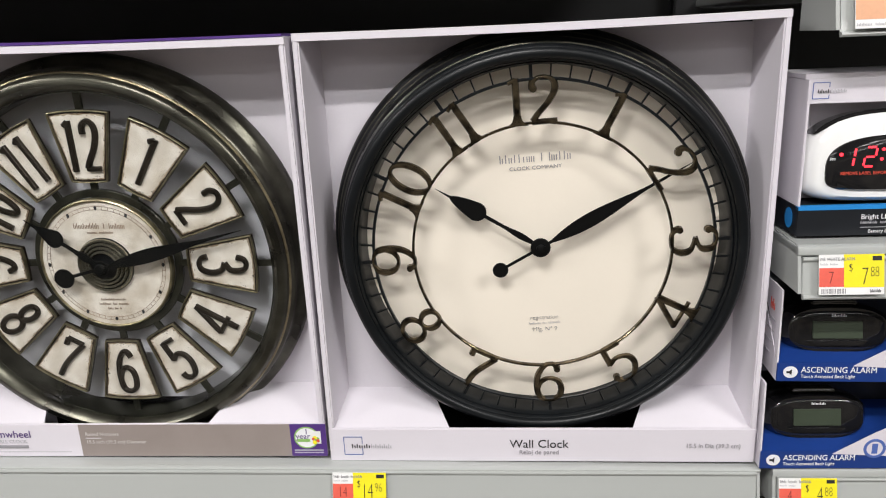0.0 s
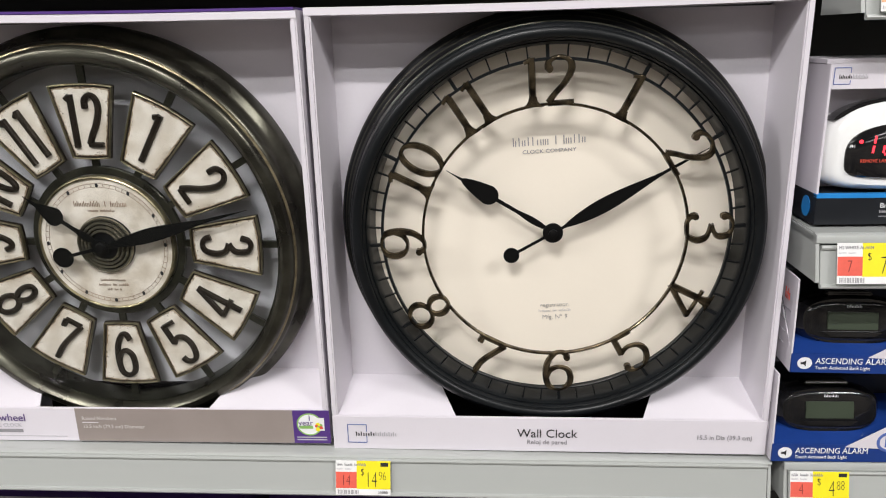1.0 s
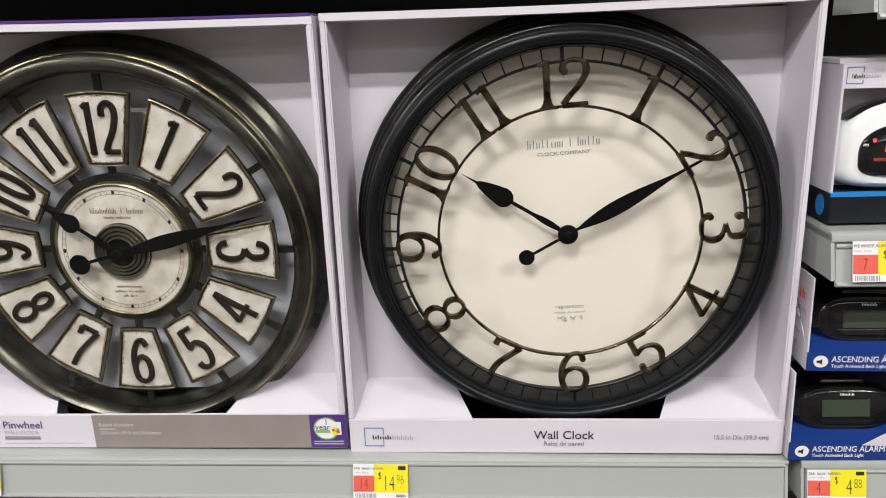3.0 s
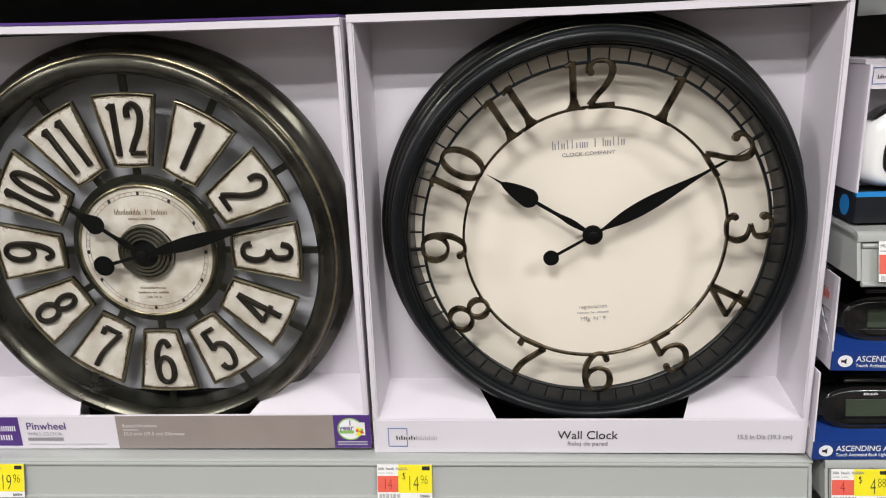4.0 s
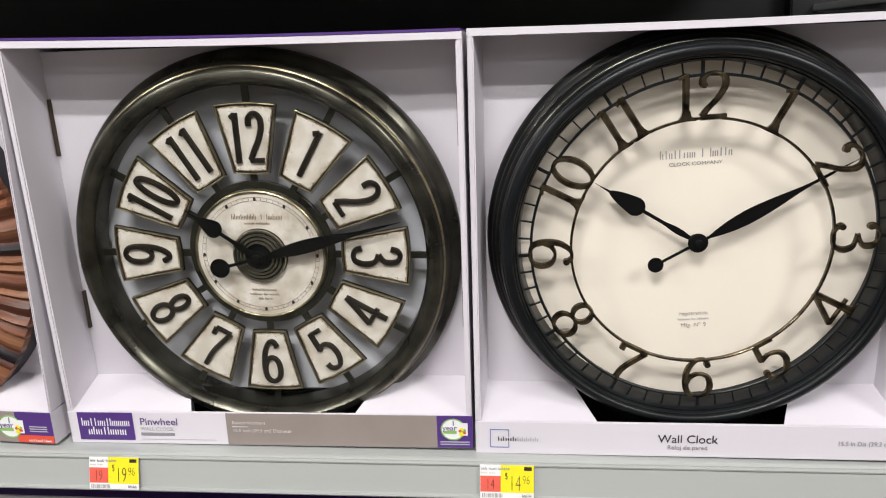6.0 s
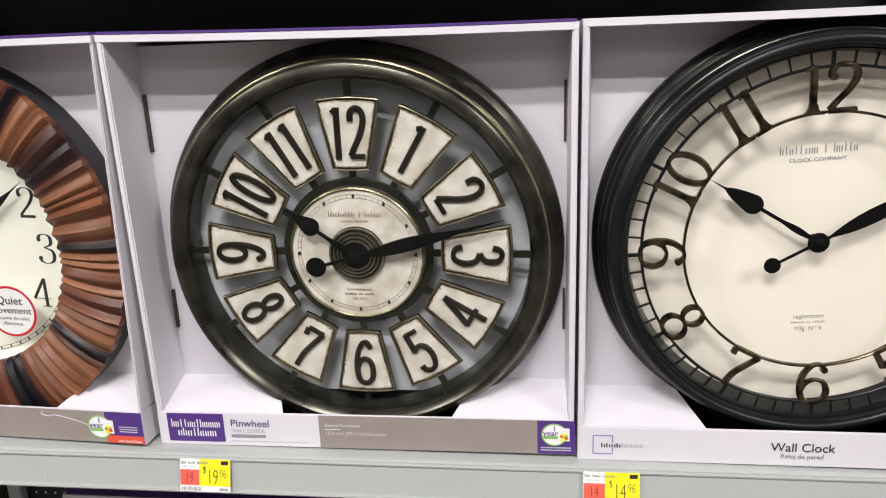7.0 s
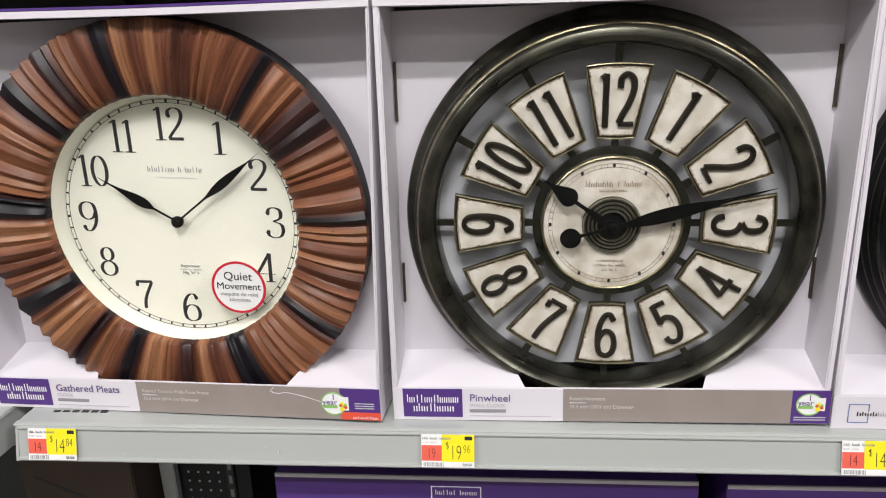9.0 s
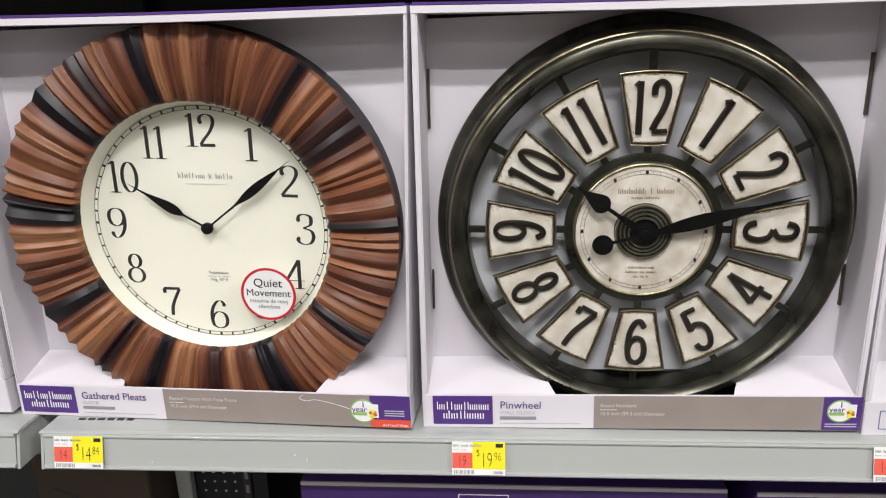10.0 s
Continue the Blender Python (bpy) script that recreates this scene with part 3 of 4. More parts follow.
def hand(body, name, angle, tip, waist, bulge_at, bulge, tail, ball, d, hub, mat_=None):
    """A clock hand along the given direction; tail and ball make a counterweight behind the hub."""
    h = mat_ or HAND
    ca, sa = math.cos(radians(angle)), math.sin(radians(angle))
    n = 26
    left, right = [], []
    for i in range(n + 1):
        u = i / n
        r = tip * u
        if bulge_at[0] < r < bulge_at[1]:
            k = (r - bulge_at[0]) / (bulge_at[1] - bulge_at[0])
            skew = bulge_at[2]
            k = k ** skew
            hw = waist + (bulge - waist) * math.sin(math.pi * k) ** 1.3
        else:
            hw = waist
        hw *= 1 if u < 0.8 else max(0.12, (1 - u) / 0.2)
        left.append((r, hw)), right.append((r, -hw))
    pts = [(a * ca - b * sa, a * sa + b * ca) for a, b in left + right[::-1]]
    bm = prism(pts, d, d + 0.0008)
    if ball:
        q = [(-tail, waist), (0, waist), (0, -waist), (-tail, -waist)]
        prism([(a * ca - b * sa, a * sa + b * ca) for a, b in q], d + 0.00005, d + 0.00085, bm)
        prism(circle_points(-tail * ca, -tail * sa, ball, ball, 28), d + 0.0001, d + 0.0010, bm)
    if hub:
        prism(circle_points(0, 0, hub, hub, 28), d + 0.00015, d + 0.0011, bm)
    return part(name, bm, h, body)


def brand_line(body, word, width, height, z, d, ink):
    part("dial_mark", word_bars(word, height, width), ink, body, m=pose(-width / 2, -d, z))


# -- the open-numeral clock in a white box --
box_c, wc, hc, _ = carton((-0.176, 0.556, 1.2265), (0.228, 0.558, 1.2235), (-0.175, 0.553, 1.630), (0.227, 0.553, 1.632),
                          "white cardboard display box holding a black wall clock", (0.118, 0.292), 0.0355)
bm = bmesh.new()
for a, b in (((0.0145, 0.0075), (0.0145, 0.0265)), ((0.0145, 0.0265), (0.0325, 0.0265)), ((0.0325, 0.0265), (0.0325, 0.019)), ((0.0325, 0.014), (0.0325, 0.0075)), ((0.0325, 0.0075), (0.0145, 0.0075))):
    ribbon(bm, [a, b], lambda dx, dz: 0.0007, 0.0003, 0.0006)
part("logo_square", bm, BLUEINK, box_c, "thin blue square logo outline")
part("logo_mark", word_bars("MMIN", 0.0044, 0.019), INK, box_c, m=pose(0.0215, -0.0005, 0.0145))
part("logo_mark", word_bars("SSSSS", 0.0044, 0.021), LIGHTINK, box_c, m=pose(0.0405, -0.0005, 0.0145))
part("printed_text", lettering("Wall Clock", 0.0122, "CENTER"), INK, box_c, m=pose(0.2035, -0.0005, 0.0155))
part("printed_text", lettering("Reloj de pared", 0.0064, "CENTER"), GREYINK, box_c, m=pose(0.2035, -0.0005, 0.0085))
part("printed_text", lettering("15.5 in Dia (39.3 cm)", 0.0066, "RIGHT", 0.9), GREYINK, box_c, m=pose(0.391, -0.0005, 0.0155))

c = clock_thing(0.0310, 0.5800, 1.4356, 3.2, -3.0, "black rimmed wall clock with open bronze numerals and cream dial")
part("rim", lathe([(0.1615, -0.011), (0.1632, 0.008), (0.1640, 0.0140), (0.1657, 0.0168), (0.1665, 0.0162), (0.1672, 0.0192), (0.1682, 0.0204), (0.1689, 0.0202), (0.1694, 0.0222), (0.1710, 0.0240), (0.1735, 0.0246), (0.1760, 0.0236), (0.1777, 0.0222), (0.1780, 0.0212), (0.1790, 0.0206),
                   (0.1800, 0.0180), (0.1808, 0.0120), (0.1800, 0.0085)], 160), BLACK, c, smooth=True)
part("rim_edge", lathe([(0.1800, 0.0088), (0.1813, 0.0080), (0.1818, 0.0064), (0.1813, 0.0046), (0.1800, 0.0038)], 160), GUNMETAL, c, "bronze-rubbed edge of the rim", smooth=True)
part("case", lathe([(0.1795, 0.0045), (0.1822, 0.0020), (0.1840, -0.0005), (0.1850, -0.003), (0.1840, -0.005), (0.1835, -0.0065), (0.1872, -0.0085), (0.1885, -0.0105), (0.1880, -0.0130), (0.1878, -0.0140),
                    (0.1915, -0.0165), (0.1930, -0.0190), (0.1930, -0.029), (0.160, -0.030)], 160), BACKBLACK, c, smooth=True)
for r, d in ((0.1852, -0.0030), (0.1888, -0.0105), (0.1934, -0.0200)):
    part("case_bead", lathe([(r - 0.0008, d + 0.0010), (r, d + 0.0006), (r + 0.0003, d), (r, d - 0.0006), (r - 0.0008, d - 0.0010)], 160), GUNMETAL, c, "bronze-rubbed bead", smooth=True)
part("dial", lathe([(0, -0.0105), (0.1625, -0.0105), (0.1625, -0.0125), (0, -0.0125)], 96), CREAM, c, "plain cream dial")
track = ring_band(0.1508, 0.1532, 0.0095, 0.0130, 144)
for i in range(60):
    a = math.radians(6 * i)
    hw = 0.0014 if i % 5 == 0 else 0.0006
    u, v = (math.sin(a), math.cos(a)), (math.cos(a), -math.sin(a))
    r0, r1 = 0.1525, 0.1650
    prism([(r0 * u[0] + hw * v[0], r0 * u[1] + hw * v[1]), (r1 * u[0] + hw * v[0], r1 * u[1] + hw * v[1]),
           (r1 * u[0] - hw * v[0], r1 * u[1] - hw * v[1]), (r0 * u[0] - hw * v[0], r0 * u[1] - hw * v[1])], 0.0100, 0.0125, track)
part("minute_track", track, BLACK, c, "black ladder-like minute track")
part("inner_ring", ring_band(0.1143, 0.1166, 0.0095, 0.0130, 144), BRONZE, c, "thin bronze ring")
for k in range(1, 13):
    a = radians(30 * k)
    turn = -30 * k + (180 if 4 <= k <= 8 else 0)
    nm = numeral(str(k), 0.0400, 0.0098, 0.0138, 0.155, 0.080, 1.28 if k < 10 else 1.18, serifs=False, gap=0.01, flat=-1, flare=True)
    part("numeral", nm, BRONZE, c, smooth=True, m=Matrix.Translation((0.1337 * math.sin(a), 0, 0.1337 * math.cos(a))) @ Matrix.Rotation(-radians(turn), 4, "Y"))
brand_line(c, "Stetling t Notle", 0.064, 0.0076, 0.0770, -0.0100, GREYINK)
part("dial_text", lettering("CLOCK COMPANY", 0.0046, "CENTER", 1.2), GREYINK, c, m=pose(0, 0.0101, 0.0700))
part("dial_text", lettering("registration", 0.0058, "CENTER", slim=0.00012), GREYINK, c, m=pose(0, 0.0101, -0.0775))
part("dial_mark", word_bars("SERLAL No LHBLHP", 0.0022, 0.030), LIGHTINK, c, m=pose(-0.015, 0.0101, -0.0825))
part("dial_text", lettering("Mfg. Nº 9", 0.0062, "CENTER", slim=0.00012), GREYINK, c, m=pose(0, 0.0101, -0.0900))
part("hub", lathe([(0, 0.0085), (0.003, 0.0085), (0.004, 0.0078), (0.004, 0.006), (0.0082, 0.0055), (0.009, 0.0045), (0.009, 0.003), (0.006, 0.002), (0.004, -0.011)], 40), HAND, c, smooth=True)
hand(c, "hour_hand", 145.6, 0.110, 0.0016, (0.006, 0.036, 1.0), 0.0030, 0, 0, 0.0012, 0.007)
spade = bmesh.new()
ca, sa = math.cos(radians(145.6)), math.sin(radians(145.6))
tear_drop = [(0.058 + 0.0095 + 0.0095 * math.cos(t), 0.0088 * math.sin(t) * (1 - 0.35 * max(0, math.cos(t)))) for t in (2 * math.pi * i / 36 for i in range(36))]
tear_drop = [((r if r < 0.068 else 0.068 + (r - 0.068) * 3.0), q) for r, q in tear_drop]
prism([(r * ca - q * sa, r * sa + q * ca) for r, q in tear_drop], 0.0013, 0.0022, spade)
part("spade", spade, HAND, c)
hand(c, "minute_hand", 27.0, 0.152, 0.0013, (0.012, 0.108, 0.75), 0.0066, 0.0425, 0.0072, 0.0032, 0.0085)

# -- the panel clock in a purple-printed box --
box_b, wb, hb, corners_b = carton((-0.598, 0.551, 1.2312), (-0.1795, 0.556, 1.2275), (-0.588, 0.528, 1.634), (-0.1785, 0.543, 1.628),
                          "white and purple printed display box holding a numeral-panel clock", (0.132, 0.302), 0.0365, rear=0.056, topcol=PURPLE, taper=0.001)
slots(box_b, [(0.0080, 0.295, 0.055), (0.0080, 0.11, 0.042), (0.4100, 0.295, 0.055), (0.4100, 0.11, 0.042)], wb, hb, corners_b, 0.056)
garden_lip(box_b, wb, 0.0365, "Pinwheel", "WALL CLOCK", ("Raised Numbers", "15.5 inch (39.3 cm) Diameter"), (0.0105, 0.070, 0.077, 0.169, 0.384, 0.4195))
year_badge(box_b, 0.400, 0.0215, 0.0115)
for k in range(2):
    part("printed_line", plate(0.387, 0.0045 + 0.0026 * k, 0.416, 0.0056 + 0.0026 * k, 0.0006, 0.0002), LIGHTINK, box_b)

c = clock_thing(-0.3840, 0.580, 1.4264, 3.6, 0.9, "aged gunmetal wall clock with twelve cream numeral panels under glass")
part("rim", lathe([(0.1640, -0.014), (0.1642, 0.006), (0.1649, 0.0088), (0.1657, 0.0085), (0.1663, 0.0100), (0.1685, 0.0150), (0.1725, 0.0185), (0.1775, 0.0180), (0.1805, 0.0155),
                   (0.1815, 0.0120), (0.1808, 0.0095), (0.1830, 0.0085), (0.1855, 0.0060), (0.1862, 0.0030), (0.1850, 0.0005)], 160), GUNMETAL, c, smooth=True)
part("rim_bead", lathe([(0.1812, 0.0118), (0.1826, 0.0112), (0.1832, 0.0100), (0.1826, 0.0090), (0.1812, 0.0088)], 160), BRASS, c, smooth=True)
part("case", lathe([(0.1850, 0.0006), (0.1862, -0.0050), (0.1890, -0.0080), (0.1935, -0.0105), (0.1958, -0.0135), (0.1958, -0.0300), (0.1860, -0.0305), (0.1800, -0.022), (0.1640, -0.014)], 160), GUNMETAL, c, smooth=True)
for k in range(12):
    a = radians(30 * k)
    rot = Matrix.Rotation(a, 4, "Y")
    part("spoke", block(-0.0032, 0.0014, 0.066, 0.0032, 0.0044, 0.165), GUNMETAL, c, "dark metal spoke", m=rot)
part("spoke_ring", ring_band(0.0662, 0.0735, -0.0055, -0.0012, 96), GUNMETAL, c, "dark polished ring round the centre dial")


def panel_outline(zi, zo, wi, wo, grow=0.0, jag=0.0, seed=0):
    """A wedge with a slightly bowed outer and inner edge; jag roughens the outline as worn paint."""
    zi, zo, wi, wo = zi - grow, zo + grow, wi + grow, wo + grow
    n = 26
    pts = []
    for i in range(n):
        u = i / n
        pts.append((-wo + 2 * wo * u, zo - 0.0022 * (2 * u - 1) ** 2))
    for i in range(n):
        u = i / n
        pts.append((wo + (wi - wo) * u, zo - 0.0022 + (zi - zo + 0.0022) * u))
    for i in range(n):
        u = i / n
        pts.append((wi - 2 * wi * u, zi - 0.0008 + 0.0008 * (2 * u - 1) ** 2))
    for i in range(n):
        u = i / n
        pts.append((-wi + (wi - wo) * u, zi + (zo - 0.0022 - zi) * u))
    rnd = random.Random(seed)
    return [(x + rnd.uniform(-jag, jag), z + rnd.uniform(-jag, jag)) for x, z in pts]


for k in range(1, 13):
    a = radians(30 * k)
    rot = Matrix.Rotation(a, 4, "Y")
    p = part("panel", prism(panel_outline(0.0836, 0.1463, 0.0155, 0.0276, 0.0022), -0.001, 0.0022, chamfer=0.01), DARKBRONZE, c, "worn brass-edged numeral panel", m=rot)
    edge = bmesh.new()
    outline = panel_outline(0.0836, 0.1463, 0.0155, 0.0276, 0.0012)
    ribbon(edge, outline, lambda dx, dz: 0.0017, 0.0018, 0.0042, True, -1)
    part("panel_frame", edge, BRASS, p, smooth=True)
    part("worn_edge", prism(panel_outline(0.0841, 0.1458, 0.0150, 0.0271), 0.0021, 0.0026), RUST, p)
    part("stained_edge", prism(panel_outline(0.0847, 0.1452, 0.0144, 0.0264, 0, 0.0004, k), 0.0025, 0.0028), STAINED, p, "tan stain along the edges")
    part("panel_face", prism(panel_outline(0.0858, 0.1441, 0.0134, 0.0253, 0, 0.0007, k + 20), 0.0027, 0.0030), AGED, p, "cream paint with brown worn edges")
    spots, chance = bmesh.new(), random.Random(50 + k)
    rim_line = panel_outline(0.0852, 0.1446, 0.0138, 0.0258)
    for _ in range(100):
        i = chance.randrange(len(rim_line) - 1)
        (xa, za), (xb, zb) = rim_line[i], rim_line[i + 1]
        u, inward = chance.random(), 0.0060 * chance.random() ** 3
        x, z = xa + (xb - xa) * u, za + (zb - za) * u
        x, z = x + (0 - x) * inward / 0.02, z + (0.115 - z) * inward / 0.03
        q = chance.uniform(0.0002, 0.0008) * (1 - inward / 0.008)
        turn = chance.uniform(0, 6.28)
        prism([(x + q * chance.uniform(0.4, 1.2) * math.cos(turn + 1.05 * j), z + q * chance.uniform(0.4, 1.2) * math.sin(turn + 1.05 * j)) for j in range(6)], 0.0029, 0.0031, spots)
    part("rust_spots", spots, RUST, p, "rust spots along the edges")
    flip = 4 <= k <= 8
    nm = numeral(str(k), 0.0470, 0.0028, 0.0062, 0.128, 0.108, 0.76 if k < 10 else 0.62, dots=False, serifs=False, gap=0.09, flat=-1)
    part("numeral", nm, DARKBRONZE, p, smooth=True, m=Matrix.Translation((0, 0, 0.1155)) @ Matrix.Rotation(radians(180 if flip else 0), 4, "Y"))
part("centre_dial", lathe([(0, 0.003), (0.0635, 0.003), (0.0635, 0.000), (0, 0.000)], 96), AGED, c, "stained cream centre dial")
part("centre_rim", lathe([(0.0631, -0.001), (0.0631, 0.0042), (0.0642, 0.0049), (0.0654, 0.0040), (0.0660, -0.001)], 128, True), BRASS, c, smooth=True)
tr = bmesh.new()
marks = bmesh.new()
ribbon(tr, circle_points(0, 0, 0.0552, 0.0552, 90), lambda dx, dz: 0.0004, 0.0031, 0.0033, True)
ribbon(tr, circle_points(0, 0, 0.0585, 0.0585, 90), lambda dx, dz: 0.0004, 0.0031, 0.0033, True)
for i in range(60):
    a = radians(6 * i)
    hw = 0.00018
    for r0, r1 in ((0.0552, 0.0585),):
        ribbon(tr, [(r0 * math.sin(a), r0 * math.cos(a)), (r1 * math.sin(a), r1 * math.cos(a))], lambda dx, dz: 2 * hw, 0.0031, 0.0034)
    if i % 5 == 0:
        prism(circle_points(0.0569 * math.sin(a), 0.0569 * math.cos(a), 0.0014, 0.0021, 10), 0.0033, 0.0036, marks)
part("minute_track", tr, TRACKINK, c)
part("hour_marks", marks, INK, c, "small black oval marks")
boss = part("boss", lathe([(0.0275, 0.0028), (0.0272, 0.0050), (0.020, 0.0058), (0.012, 0.0066), (0, 0.0070)], 72), BACKBLACK, c, "stepped round boss", smooth=True)
for i, r in enumerate((0.0255, 0.0217, 0.0180, 0.0143)):
    d = 0.0046 + 0.0007 * i
    part("boss_ring", lathe([(r + 0.0016, d), (r + 0.0013, d + 0.0018), (r + 0.0005, d + 0.0028), (r - 0.0005, d + 0.0028), (r - 0.0013, d + 0.0018), (r - 0.0016, d)], 72), RINGMETAL, boss, smooth=True)
brand_line(c, "STEHLTNG t NOTLE", 0.051, 0.0054, 0.0365, 0.0032, TRACKINK)
part("dial_mark", word_bars("CLOCK COMPANY", 0.0026, 0.026), TRACKINK, c, m=pose(-0.013, -0.0032, 0.0315))
for i, (wd, hh) in enumerate(((0.025, 0.0026), (0.030, 0.0026), (0.014, 0.0026))):
    part("dial_mark", word_bars(("REGISTTATION", "SEHTAL No LLHTH", "MTG No T")[i], hh, wd), TRACKINK, c, m=pose(-wd / 2, -0.0032, -0.0375 - 0.0048 * i))
part("spindle", lathe([(0, 0.0175), (0.0040, 0.0170), (0.0052, 0.0155), (0.0052, 0.010), (0.004, 0.007)], 32), HAND, c, smooth=True)
hand(c, "hour_hand", 144.4, 0.083, 0.0018, (0.006, 0.030, 1.0), 0.0036, 0, 0, 0.0115, 0.0065)
spade = bmesh.new()
ca, sa = math.cos(radians(144.4)), math.sin(radians(144.4))
drop = [(0.0505 + 0.0088 * math.cos(t), 0.0090 * math.sin(t)) for t in (2 * math.pi * i / 36 for i in range(36))]
drop = [((r if r < 0.0515 else 0.0515 + (r - 0.0515) * 2.6), q * (1 if r < 0.0515 else max(0.1, 1 - (r - 0.0515) / 0.012))) for r, q in drop]
prism([(r * ca - q * sa, r * sa + q * ca) for r, q in drop], 0.0116, 0.0126, spade)
part("spade", spade, HAND, c)
hand(c, "minute_hand", 14.9, 0.1465, 0.0016, (0.008, 0.108, 0.8), 0.0068, 0.0395, 0.0098, 0.0135, 0.0075)
g = part("glass", lathe([(0, 0.0175), (0.10, 0.0165), (0.1660, 0.0120)], 96), TINTED, c, "clear glass lens", smooth=True)
g.visible_shadow = False

# -- the pleated clock in a purple-printed box --
box_a, wa, ha, _ = carton((-1.035, 0.558, 1.2355), (-0.6085, 0.540, 1.2310), (-1.012, 0.535, 1.640), (-0.591, 0.527, 1.634),
                          "white and purple box with torn lip, holding a pleated clock", (0.122, 0.330), 0.0360, topcol=PURPLE, t=0.003, taper=0.003)
garden_lip(box_a, wa, 0.0360, "Gathered Pleats", "CLOCK", ("Rippled Texture Multi-Tone Frame", "15.5 inch (39.4 cm) Diameter"), (0.004, 0.067, 0.074, 0.167, 0.386, 0.4265))
year_badge(box_a, 0.379, 0.0185, 0.0125)
part("red_strip", plate(0.386, 0.0012, 0.4265, 0.0095, 0.0007, 0.0004), REDPRINT, box_a, "red printed strip")
part("logo_mark", word_bars("Waltmatthom", 0.0028, 0.026), WHITEINK, box_a, m=pose(0.398, -0.0013, 0.0025))
for k in range(3):
    part("printed_line", plate(0.4005, 0.0135 + 0.0026 * k, 0.4205, 0.0145 + 0.0026 * k, 0.0006, 0.0002), LIGHTINK, box_a)
tear = bmesh.new()
ribbon(tear, smooth_path([(0.318, 0.0345), (0.314, 0.0300), (0.322, 0.0275), (0.330, 0.0290), (0.348, 0.0255), (0.366, 0.0200)]), lambda dx, dz: 0.0006, 0.0005, 0.0010)
part("tear", tear, CARD, box_a, "torn white edge in the printed lip")

c = clock_thing(-0.8085, 0.5790, 1.4352, 2.9, 2.7, "round wall clock with pleated multi-tone brown wood frame and ivory dial")
FOLDS = []
rnd = random.Random(7)
a = 0.0
while a < 2 * math.pi - 0.06:
    step = rnd.choice((0.05, 0.065, 0.08, 0.10, 0.12))
    turn = math.degrees(a + step / 2)
    stain = rnd.uniform(0.42, 0.98)
    if min(abs(turn - b) for b in (36, 85, 123, 155, 200, 242, 276, 312, 348)) < 3.9:
        stain = 0.08
    elif min(abs(turn - b) for b in (53, 180, 220, 327)) < 4.2:
        stain = 0.30
    FOLDS.append((a, min(step, 2 * math.pi - a), rnd.uniform(0.45, 1.0), stain, rnd.uniform(0.3, 0.7)))
    a += step


def fold(angle):
    for start, step, amp, _, peak in FOLDS:
        if start <= angle < start + step:
            u = (angle - start) / step
            v = u / peak if u < peak else (1 - u) / (1 - peak)
            return amp * v
    return 0.0


def fold_stain(angle):
    return next((f[3] for f in FOLDS if f[0] <= angle < f[0] + f[1]), 0.5)


AMPS = (0.6, 0.9, 1.0, 1.0, 1.0, 1.0, 1.0, 0.6)
pleats = part("pleated_frame", lathe([(0.1264, 0.0120), (0.1274, 0.0180), (0.1300, 0.0212), (0.146, 0.0252), (0.165, 0.0275), (0.183, 0.0270), (0.1950, 0.0240), (0.1960, 0.0175)], 900,
                            wave=lambda an, k: (0.0015 * fold(an) * (k > 4) - 0.0006 * fold(an) * (k < 2), 0.0070 * fold(an) * AMPS[k] - 0.0030)), PLEAT, c,
     "pleated brown wood frame in mixed tones", smooth=True)
stains = pleats.data.attributes.new("stain", "FLOAT", "POINT")
for v in pleats.data.vertices:
    at = math.atan2(v.co.x, v.co.z) % (2 * math.pi)
    stains.data[v.index].value = sum(fold_stain((at + k * 0.011) % (2 * math.pi)) for k in (-2, -1, 0, 1, 2)) / 5
part("case", lathe([(0.1945, 0.0165), (0.1955, 0.014), (0.1950, -0.030), (0.150, -0.030)], 128), CHARCOAL, c, smooth=True)
part("dial", lathe([(0, -0.004), (0.1235, -0.004), (0.1235, -0.006), (0, -0.006)], 96), IVORY, c, "ivory dial")
part("dial_flange", lathe([(0.1214, -0.0038), (0.1240, 0.0040), (0.1262, 0.0112), (0.1310, 0.0112), (0.1310, -0.005)], 128), IVORY, c, "ivory sloping flange", smooth=True)
tr = bmesh.new()
for r in (0.1168, 0.1202):
    ribbon(tr, circle_points(0, 0, r, r, 120), lambda dx, dz: 0.0005, -0.0039, -0.0036, True)
for i in range(60):
    a = radians(6 * i)
    ww = 0.0025 if i % 5 == 0 else 0.0018
    ribbon(tr, [(0.1168 * math.sin(a), 0.1168 * math.cos(a)), (0.1202 * math.sin(a), 0.1202 * math.cos(a))], lambda dx, dz: ww, -0.0039, -0.00355)
part("minute_track", tr, INK, c)
for k in range(1, 13):
    a = radians(30 * k)
    nm = numeral(str(k), 0.0320, -0.0039, -0.0035, 0.118, 0.020, 1.12 if k < 10 else 1.02, gap=0.0)
    part("numeral", nm, INK, c, m=pose(0.0975 * math.sin(a), 0, 0.0965 * math.cos(a)))
brand_line(c, "Stetling h Notle", 0.056, 0.0056, 0.0490, -0.0038, GREYINK)
part("dial_mark", word_bars("CLOCKCOMPANY", 0.0020, 0.042), LIGHTINK, c, m=pose(-0.020, 0.0037, 0.0425))
part("dial_text", lettering("Registration", 0.0042, "CENTER"), GREYINK, c, m=pose(0.004, 0.0037, -0.0510))
part("dial_mark", word_bars("SERTAL No LHHTHT", 0.0017, 0.024), LIGHTINK, c, m=pose(-0.008, 0.0037, -0.0545))
part("dial_text", lettering("Mfg. Nº 9", 0.0046, "CENTER"), GREYINK, c, m=pose(0.004, 0.0037, -0.0590))
